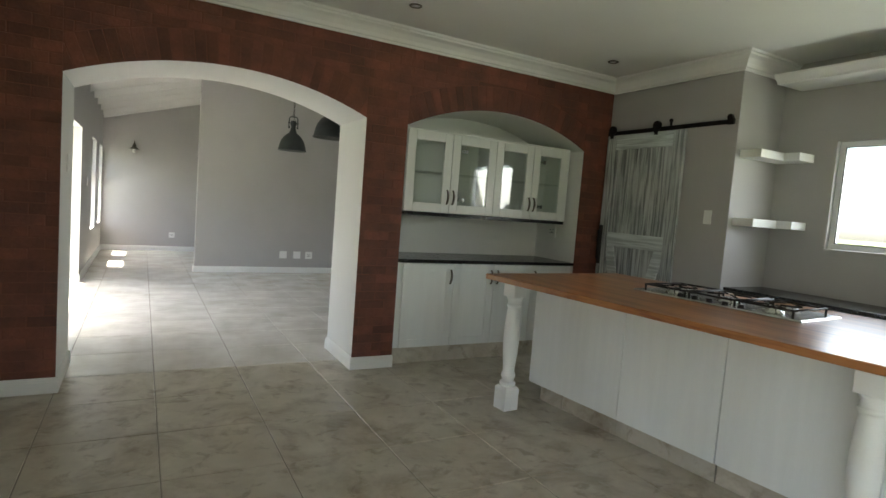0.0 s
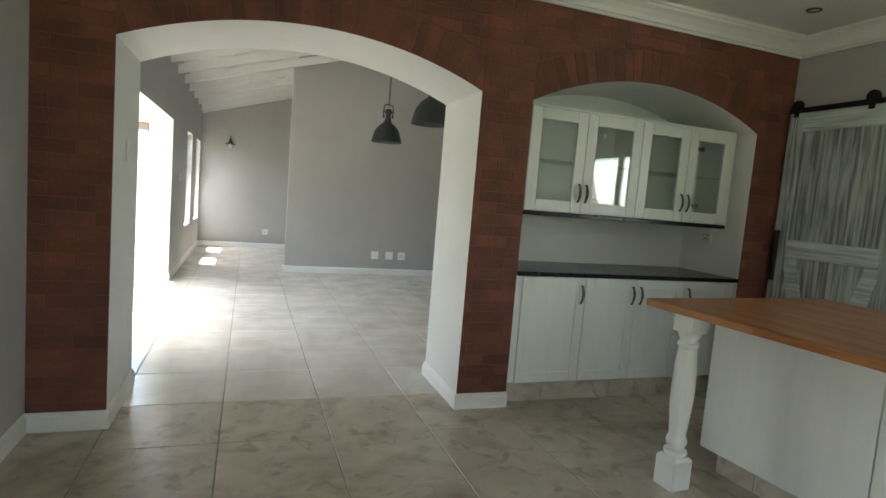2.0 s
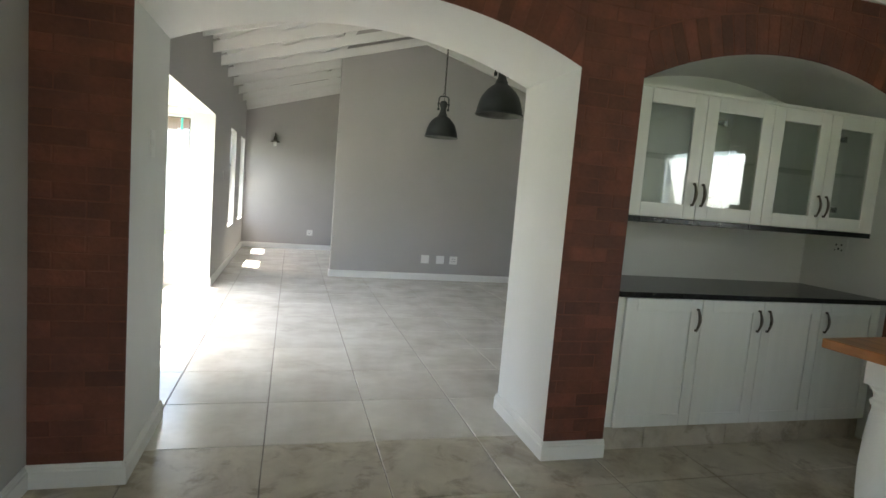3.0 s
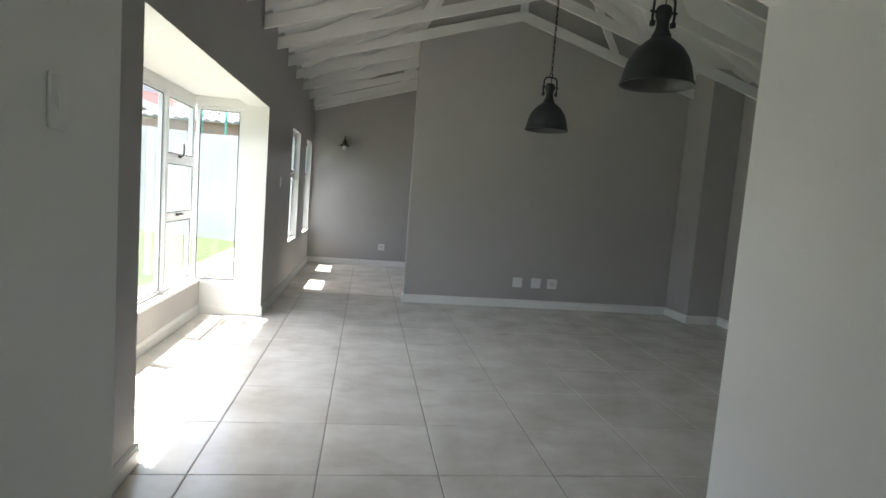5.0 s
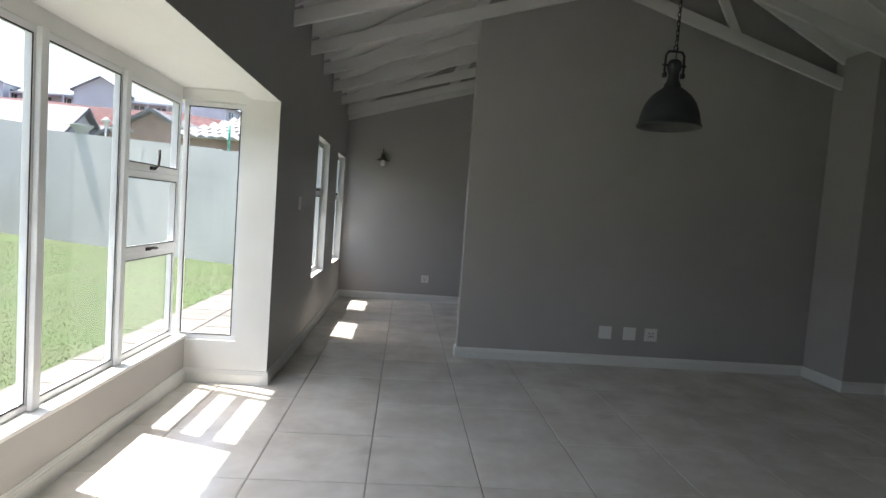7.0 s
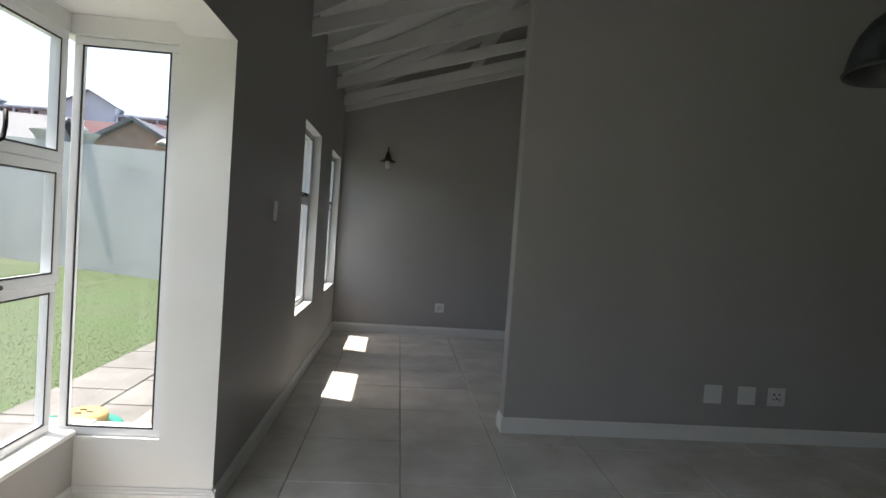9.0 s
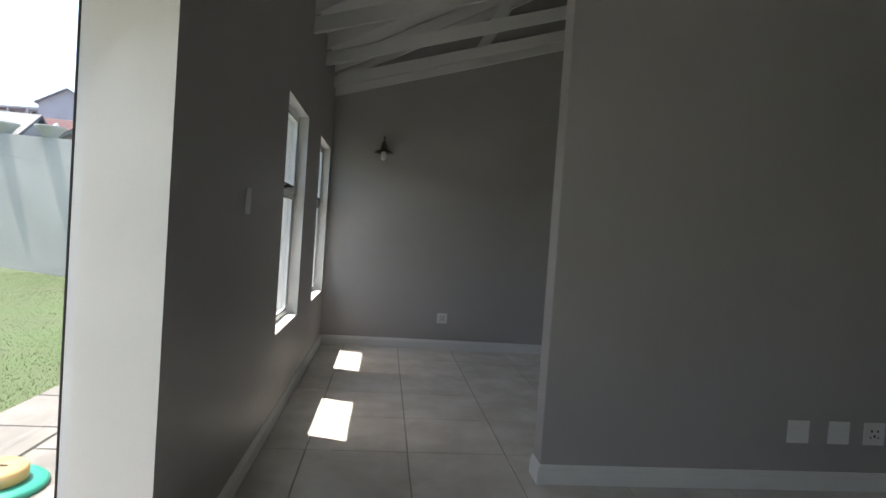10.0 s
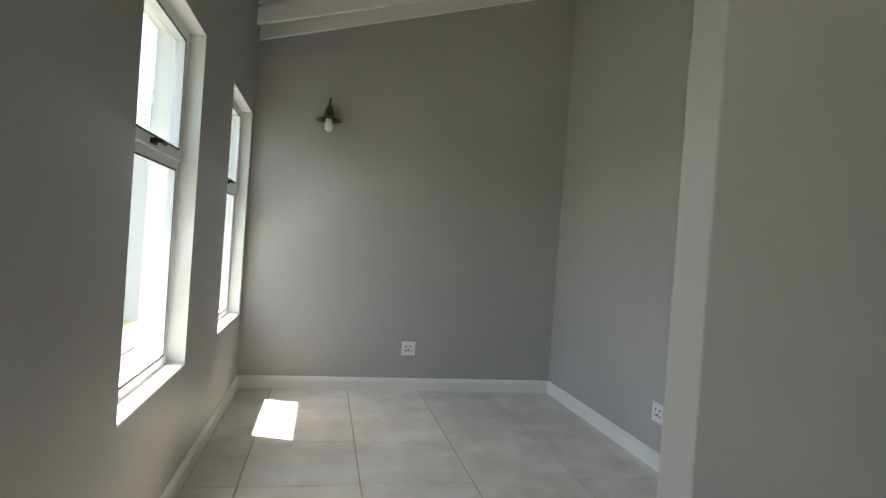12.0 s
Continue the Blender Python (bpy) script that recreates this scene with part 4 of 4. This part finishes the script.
me = bpy.data.meshes.new("grass")
me.from_pydata(verts, [], faces)
me.materials.append(BLADE)
tagged(new("grass", me), "short green lawn grass with dry flecks", "grass", kind="stuff")

pave = structure(boxes("paving", [(-2.618, -9, -0.199, -0.905, 24, -0.128)], GROUT), "strip of grey stone paving beside the house", "paving")
wall_line = [(-16.0, 25.2), (-3.55, 18.42), (-0.2, 16.6)]


def fence_xy(u):
    """A point along the garden wall's line, u from 0 at its far end to 1."""
    return wall_line[0][0] + (wall_line[2][0] - wall_line[0][0]) * u, wall_line[0][1] + (wall_line[2][1] - wall_line[0][1]) * u


bm = bmesh.new()
d = Vector((wall_line[2][0] - wall_line[0][0], wall_line[2][1] - wall_line[0][1], 0)).normalized()
nrm = Vector((-d.y, d.x, 0))
for u0, u1, top0, top1 in ((0, 0.30, 3.75, 3.26), (0.30, 0.74, 3.12, 2.62), (0.74, 1.0, 2.58, 2.5)):
    a, b = fence_xy(u0), fence_xy(u1)
    corners = []
    for (px, py), top in ((a, top0), (b, top1)):
        for off in (0, 0.2):
            for z in (-0.2, top):
                corners.append(bm.verts.new((px + nrm.x * off, py + nrm.y * off, z)))
    for q in ((0, 1, 5, 4), (2, 6, 7, 3), (1, 3, 7, 5), (0, 4, 6, 2), (0, 2, 3, 1), (4, 5, 7, 6)):
        bm.faces.new([corners[i] for i in q])
structure(done("garden_wall", bm, RENDERED), "pale rendered boundary wall round the lawn", "garden wall")
structure(boxes("garden_wall_west", [(-16.2, -9, -0.2, -16.0, 25.2, 2.9)], RENDERED), "pale rendered boundary wall round the lawn", "garden wall")
structure(boxes("garden_pier", [(-1.55, 14.9, -0.2, -1.30, 15.15, 2.6)], RENDERED, bevel=0.01), "pale rendered wall end beside the house", "garden wall")

for u in (0.755, 0.80, 0.845):
    px, py = fence_xy(u)
    p = thing("fence_post", px + nrm.x * 0.1, py + nrm.y * 0.1, 2.45, "slim teal wire-fence post on the garden wall", "fence post", "posts on the garden wall")
    bm = bmesh.new()
    tube(bm, [(0, 0, 0), (0, 0, 0.75)], 0.03)
    for z in (0.3, 0.5, 0.7):
        tube(bm, [(-0.02, -0.03, z), (0.02, -0.05, z)], 0.012)
    done("post", bm, TEAL, p)
toy = thing("sandpit_toy", -1.93, 10.62, -0.123, "yellow and teal plastic garden toy on the paving", "toy")
bm = bmesh.new()
lathe(bm, [(0.20, 0.0), (0.235, 0.01), (0.24, 0.03), (0.225, 0.045), (0.15, 0.05), (0.001, 0.05)], steps=32)
tube(bm, [(-0.22, 0, 0.03), (-0.28, 0, 0.05), (-0.31, 0.05, 0.05), (-0.26, 0.10, 0.04), (-0.2, 0.1, 0.03)], 0.018)
done("tray", bm, TEAL, toy)
bm = bmesh.new()
lathe(bm, [(0.135, 0.051), (0.15, 0.06), (0.148, 0.11), (0.135, 0.125), (0.06, 0.13), (0.001, 0.13)], steps=32)
done("drum", bm, YELLOW, toy)
bm = bmesh.new()
for k in range(3):
    a = k * 2.1
    box(bm, 0.04 * math.cos(a) - 0.02, 0.04 * math.sin(a) - 0.008, 0.1305, 0.04 * math.cos(a) + 0.02, 0.04 * math.sin(a) + 0.008, 0.135)
done("badge", bm, IRON, toy)


# ---- planters on the garden wall ----
for px, py, pz in ((-8.99, 21.39, 2.957), (-7.53, 20.59, 2.852)):
    pot = thing("planter_bowl", px + nrm.x * 0.1, py + nrm.y * 0.1, pz, "wide white plaster bowl on the garden wall", "planter", "bowls on the garden wall")
    bm = bmesh.new()
    lathe(bm, [(0.15, 0.0), (0.16, 0.04), (0.22, 0.14), (0.29, 0.21), (0.30, 0.25), (0.27, 0.25), (0.20, 0.15), (0.001, 0.12)], steps=24)
    done("bowl", bm, HOUSEWHITE, pot)


# ---- far houses ----
def house(x, y, z, w, d, wall_h, roof_h, turn, wall_mat, roof_mat, label, windows=2, hip=False, tiles=False):
    t = thing("house", x, y, z, label, "house", "", turn)
    bm = bmesh.new()
    if hip:
        box(bm, -w / 2, -d / 2, -3, w / 2, d / 2, wall_h)
    else:
        prism(bm, [(-d / 2, -3), (d / 2, -3), (d / 2, wall_h), (0, wall_h + roof_h), (-d / 2, wall_h)], lambda u, v, k: (-w / 2 if k == 0 else w / 2, u, v))
    done("wall", bm, wall_mat, t)
    bm = bmesh.new()
    o = 0.4
    if hip:
        r = w / 2 - d / 2
        pts = [bm.verts.new(c) for c in ((-w / 2 - o, -d / 2 - o, wall_h), (w / 2 + o, -d / 2 - o, wall_h), (w / 2 + o, d / 2 + o, wall_h), (-w / 2 - o, d / 2 + o, wall_h), (-r, 0, wall_h + roof_h), (r, 0, wall_h + roof_h))]
        for q in ((0, 1, 5, 4), (2, 3, 4, 5), (1, 2, 5), (3, 0, 4), (3, 2, 1, 0)):
            bm.faces.new([pts[i] for i in q])
    else:
        g = roof_h / (d / 2)
        for s in (-1, 1):
            prism(bm, [(0, wall_h + roof_h + 0.02), (s * (d / 2 + o), wall_h - g * o + 0.02), (s * (d / 2 + o), wall_h - g * o + 0.2), (0, wall_h + roof_h + 0.2)], lambda u, v, k: (-w / 2 - o if k == 0 else w / 2 + o, u, v))
    done("roof", bm, roof_mat, t)
    if tiles:
        bm = bmesh.new()
        rows, g = 9, math.hypot(d / 2 + o, roof_h)
        for i in range(rows):
            for j in range(26):
                f0 = i / rows
                half = (w / 2 + o) - (d / 2 + o) * f0 * (1 if hip else 0)
                px = -half + 2 * half * (j + 0.5) / 26
                py, pz = -(d / 2 + o) * (1 - f0), wall_h + roof_h * f0
                hw = half / 26 * 0.92
                prism(bm, [(px - hw, 0), (px, 0.09), (px + hw, 0)], lambda u, v, k, py=py, pz=pz: (u, py + (0 if k == 0 else (d / 2 + o) / rows), pz + v + 0.05 + (0 if k == 0 else roof_h / rows - 0.03)))
        done("roof_tiles", bm, roof_mat, t)["kind"] = "stuff"
    for i in range(windows):
        px = -w / 2 + w * (i + 0.5) / windows
        bm = bmesh.new()
        box(bm, px - 0.7, -d / 2 - 0.06, wall_h - 1.7, px + 0.7, -d / 2 - 0.03, wall_h - 0.6)
        wi = done("window", bm, DARKPANE, t)
        bm = bmesh.new()
        for r in ((px - 0.8, wall_h - 1.8, px + 0.8, wall_h - 1.7), (px - 0.8, wall_h - 0.6, px + 0.8, wall_h - 0.5), (px - 0.05, wall_h - 1.7, px + 0.05, wall_h - 0.6)):
            box(bm, r[0], -d / 2 - 0.09, r[1], r[2], -d / 2 - 0.02, r[3])
        done("frame", bm, ALU, wi)
    return t


house(-23.4, 38.6, 1.6, 9, 5.5, 2.75, 1.6, 8, HOUSEWHITE, ROOFGREY, "white rendered house with a grey gabled roof behind the garden wall", 2)
house(-12.9, 38.5, 1.3, 7.5, 4.4, 3.0, 1.25, 90, PINKWALL, ROOFGREY, "pink brick house with a low grey roof behind the garden wall", 0)
house(-17.0, 41.5, 1.3, 5.0, 5.0, 2.9, 1.0, 0, PINKWALL, ROOFGREY, "low pink brick house with a grey roof behind the garden wall", 1)
house(-3.9, 31.5, 0.9, 10, 5.0, 2.95, 1.65, 0, PINKWALL, ROOFTILE, "house with a pale tiled hipped roof behind the garden wall", 3, True, True)
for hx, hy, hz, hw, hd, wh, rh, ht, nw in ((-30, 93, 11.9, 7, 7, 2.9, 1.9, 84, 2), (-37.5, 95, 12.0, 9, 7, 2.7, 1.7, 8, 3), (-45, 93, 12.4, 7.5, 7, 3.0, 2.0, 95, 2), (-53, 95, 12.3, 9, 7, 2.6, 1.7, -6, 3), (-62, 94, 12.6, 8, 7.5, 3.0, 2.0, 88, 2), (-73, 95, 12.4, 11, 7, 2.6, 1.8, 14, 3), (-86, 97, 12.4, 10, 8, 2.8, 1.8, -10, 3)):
    far = house(hx, hy, hz, hw, hd, wh, rh, ht, FARWALL, FARROOF, "gabled house high on the bank, distance haze painted in as pale blue-grey", nw)
    if nw == 3:
        bm = bmesh.new()
        box(bm, -hw / 2 + 0.4, -hd / 2 - 2.2, wh - 0.55, hw / 2 - 0.4, -hd / 2 - 0.1, wh - 0.4)
        for k in range(4):
            px = -hw / 2 + 0.6 + (hw - 1.2) * k / 3
            box(bm, px - 0.12, -hd / 2 - 2.1, -0.5, px + 0.12, -hd / 2 - 1.86, wh - 0.551)
        done("veranda", bm, FARWALL, far)
# bank of red earth with scrub
verts, faces = [], []
GX, GY = 60, 24
for j in range(GY):
    for i in range(GX):
        x, f = -150 + 170 * i / (GX - 1), j / (GY - 1)
        y = 46 + 60 * f + 0.12 * x
        z = -0.3 + 11.6 * min(1, max(0, (f - 0.04) / 0.5)) ** 0.9 * (1 if x < -22 else max(0.25, 1 - (x + 22) / 28)) + noise.noise((x * 0.12, y * 0.12, 0)) * 0.9
        verts.append((x, y, z))
for j in range(GY - 1):
    for i in range(GX - 1):
        k = j * GX + i
        faces.append((k, k + 1, k + GX + 1, k + GX))
me = bpy.data.meshes.new("earth_bank")
me.from_pydata(verts, [], faces)
me.materials.append(EARTH)
structure(new("earth_bank", me), "bare red earth bank beyond the houses", "bank")
rng = random.Random(9)
bm = bmesh.new()
for k in range(420):
    x = rng.uniform(-90, -8)
    f = rng.uniform(0.0, 0.24)
    y = 46 + 60 * f + 0.12 * x
    z = -0.3 + 11.6 * min(1, max(0, (f - 0.04) / 0.5)) ** 0.9 * (1 if x < -22 else max(0.25, 1 - (x + 22) / 28))
    for q in range(6):
        r = rng.uniform(0.25, 0.7)
        c = Vector((x + rng.uniform(-0.8, 0.8), y + rng.uniform(-0.8, 0.8), z + rng.uniform(0.2, 1.2)))
        nv = Vector((rng.uniform(-1, 1), rng.uniform(-1, 1), rng.uniform(-0.2, 1))).normalized()
        u = nv.orthogonal().normalized() * r
        v = nv.cross(u)
        bm.faces.new([bm.verts.new(c + a * u + b * v) for a, b in ((1, 0.2), (0.2, 1), (-1, 0.3), (-0.6, -0.7), (0.5, -1))])
tagged(done("scrub", bm, BUSH), "low green scrub on the red bank", "bushes", kind="stuff")
lamp = thing("garden_lamp", -14.3, 33.0, 3.85, "white garden lantern on a slim post", "garden lamp")
bm = bmesh.new()
tube(bm, [(0, 0, -4), (0, 0, 0.55)], 0.045)
lathe(bm, [(0.06, 0.55), (0.10, 0.80), (0.24, 0.84), (0.05, 1.02), (0.001, 1.06)], steps=12)
done("post", bm, ALU, lamp)

# ---- pieces: paving slabs ----
rng = random.Random(3)
slab_me = None
for j in range(12):
    for i in range(3):
        x0, y0 = -2.615 + i * 0.572, 8.2 + j * 0.66 + (0.3 if i % 2 else 0)
        x1, y1 = x0 + 0.558, y0 + 0.645
        if slab_me is None:
            bm = bmesh.new()
            prism(bm, [(0, 0), (0.558, 0), (0.558, 0.645), (0, 0.645)], lambda u, v, k: (u if k == 0 else u * 0.98 + 0.006, v if k == 0 else v * 0.98 + 0.006, 0 if k == 0 else 0.016))
            ob = done("slab", bm, PAVING, pave)
            slab_me = ob.data
        else:
            ob = new("slab", slab_me)
            ob.parent = pave
        ob.location = (x0, y0, -0.127)
        if -1.60 < x1 and y1 < BAY1 + 0.25:
            ob.location = (x0, y0 + 7.92, -0.127)

# ---- pieces: bricks ----
CH, BL, GAP, PROUD = 0.0765, 0.226, 0.006, 0.0026


def clip_line(poly, nx, nz, c):
    """Keeps the part of poly where nx * x + nz * z >= c."""
    out = []
    for i, a in enumerate(poly):
        b = poly[(i + 1) % len(poly)]
        da, db = nx * a[0] + nz * a[1] - c, nx * b[0] + nz * b[1] - c
        if da >= 0:
            out.append(a)
        if (da >= 0) != (db >= 0):
            t = da / (da - db)
            out.append((a[0] + (b[0] - a[0]) * t, a[1] + (b[1] - a[1]) * t))
    return out


def brick_mesh(poly):
    cx, cz = sum(p[0] for p in poly) / len(poly), sum(p[1] for p in poly) / len(poly)
    bm = bmesh.new()
    back = [bm.verts.new((x - cx, 0, z - cz)) for x, z in poly]
    mid = [bm.verts.new((x - cx, -PROUD + 0.002, z - cz)) for x, z in poly]
    top = []
    for x, z in poly:
        l = math.hypot(x - cx, z - cz) or 1
        top.append(bm.verts.new((x - cx - 0.004 * (x - cx) / l, -PROUD, z - cz - 0.004 * (z - cz) / l)))
    for a, b in ((back, mid), (mid, top)):
        for i in range(len(poly)):
            j = (i + 1) % len(poly)
            bm.faces.new((a[i], a[j], b[j], b[i]))
    bm.faces.new(top)
    bmesh.ops.recalc_face_normals(bm, faces=bm.faces)
    me = bpy.data.meshes.new("brick")
    bm.to_mesh(me)
    bm.free()
    me.materials.append(BRICK)
    return me, cx, cz


full = None


def lay(poly, whole):
    global full
    if whole and full:
        me = full
        cx, cz = sum(p[0] for p in poly) / 4, sum(p[1] for p in poly) / 4
    else:
        me, cx, cz = brick_mesh(poly)
        if whole:
            full = me
    ob = new("brick", me)
    ob.parent = wall_kitchen
    ob.location = (cx, FACE + 0.010 + rng.uniform(-0.0012, 0.001), cz)


RING = 0.225
course = 0
z = 0.004
while z < CEIL - 0.08:
    x = KL - (BL if course % 2 == 0 else BL / 2 + 0.02)
    while x < 4.53:
        a, b = max(x, KL + 0.002), min(x + BL - GAP, 4.526)
        zt = z + CH - GAP
        spans = [(a, b)]
        for (cx, cz, r, half), x0, x1, spring in ((ARCH, -0.40, 1.74, 2.185), (NICHE, 2.125, 4.185, 2.18)):
            cut = []
            for sp in spans:
                p, q = sp[:2]
                if len(sp) == 5:
                    cut.append(sp)
                elif q <= x0 or p >= x1:
                    cut.append((p, q))
                else:
                    if p < x0:
                        cut.append((p, x0 - 0.001))
                    if q > x1:
                        cut.append((x1 + 0.001, q))
                    p2, q2 = max(p, x0), min(q, x1)
                    if zt > spring:
                        cut.append((p2, q2, cx, cz, r))
            spans = cut
        for sp in spans:
            p, q = sp[:2]
            if q - p < 0.03:
                continue
            poly = [(p, z), (q, z), (q, zt), (p, zt)]
            whole = len(sp) == 2 and abs(q - p - (BL - GAP)) < 1e-4
            if len(sp) == 5:
                cx, cz, r = sp[2:]
                vx, vz = (p + q) / 2 - cx, (z + zt) / 2 - cz
                l = math.hypot(vx, vz)
                vx, vz = vx / l, vz / l
                poly = clip_line(poly, vx, vz, vx * cx + vz * cz + r + RING + 0.006)
                whole = False
                if len(poly) < 3:
                    continue
                area = abs(sum(poly[i][0] * poly[(i + 1) % len(poly)][1] - poly[(i + 1) % len(poly)][0] * poly[i][1] for i in range(len(poly)))) / 2
                if area < 0.0015:
                    continue
            lay(poly, whole)
        x += BL
    z += CH
    course += 1
for (cx, cz, r, half) in (ARCH, NICHE):
    n = int(2 * half * (r + 0.1) / 0.078)
    for i in range(n):
        a0, a1 = -half + 2 * half * i / n, -half + 2 * half * (i + 1) / n - GAP / (r + 0.1)
        x0l = cx - r * math.sin(half)
        x1l = cx + r * math.sin(half)
        poly = [(cx + rr * math.sin(a), cz + rr * math.cos(a)) for rr, a in ((r + 0.001, a0), (r + 0.001, a1), (r + RING, a1), (r + RING, a0))]
        poly = clip_line(clip_line(poly, 1, 0, x0l + 0.001), -1, 0, -x1l + 0.001)
        if len(poly) >= 3:
            lay(poly, False)

# ---- pieces: floor tiles ----
G = 0.618
floor = bpy.data.objects["floor"]
tile_me = {}


def tile_mesh(x0, y0, x1, y1, mat):
    bm = bmesh.new()
    prism(bm, [(x0, y0), (x1, y0), (x1, y1), (x0, y1)], lambda u, v, k: (u if k == 0 else u + (0.0035 if u == x0 else -0.0035), v if k == 0 else v + (0.0025 if v == y0 else -0.0025), -0.004 if k == 0 else 0.0))
    bmesh.ops.recalc_face_normals(bm, faces=bm.faces)
    me = bpy.data.meshes.new("tile")
    bm.to_mesh(me)
    bm.free()
    me.materials.append(mat)
    return me


g = 0.0045
bm_rest = bmesh.new()
for j in range(-13, 18):
    for i in range(-4, 10):
        x0, x1 = 0.212 + G * i + g / 2, 0.212 + G * (i + 1) - g / 2
        y0, y1 = 4.16 + G * j + g / 2, 4.16 + G * (j + 1) - g / 2
        xmin = KL if y0 < BACK - 0.3 else (BAYX if y1 > BAY0 and y0 < BAY1 else LEFT)
        xmax = KR if y0 < BACK - 0.3 else (RIGHT if y0 < PART else 2.05)
        a, b, c, e = max(x0, xmin - 0.01), min(x1, xmax + 0.01), max(y0, KS), min(y1, END + 0.01)
        if b - a < 0.02 or e - c < 0.02:
            continue
        if j < -5:
            box(bm_rest, a, c, -0.004, b, e, 0.0)
            continue
        mat = TILE_WORN_DIM if j < 1 else TILE
        cut = abs(b - a - (x1 - x0)) > 1e-4 or abs(e - c - (y1 - y0)) > 1e-4
        if cut:
            ob = new("tile", tile_mesh(a - x0, c - y0, b - x0, e - y0, mat))
        else:
            if mat not in tile_me:
                tile_me[mat] = tile_mesh(0, 0, G - g, G - g, mat)
            ob = new("tile", tile_me[mat])
        ob.parent = floor
        ob.location = (x0, y0, rng.uniform(-0.0004, 0.0004))
rest = done("tiles_behind", bm_rest, TILE_WORN_DIM, floor)
rest["kind"] = "stuff"
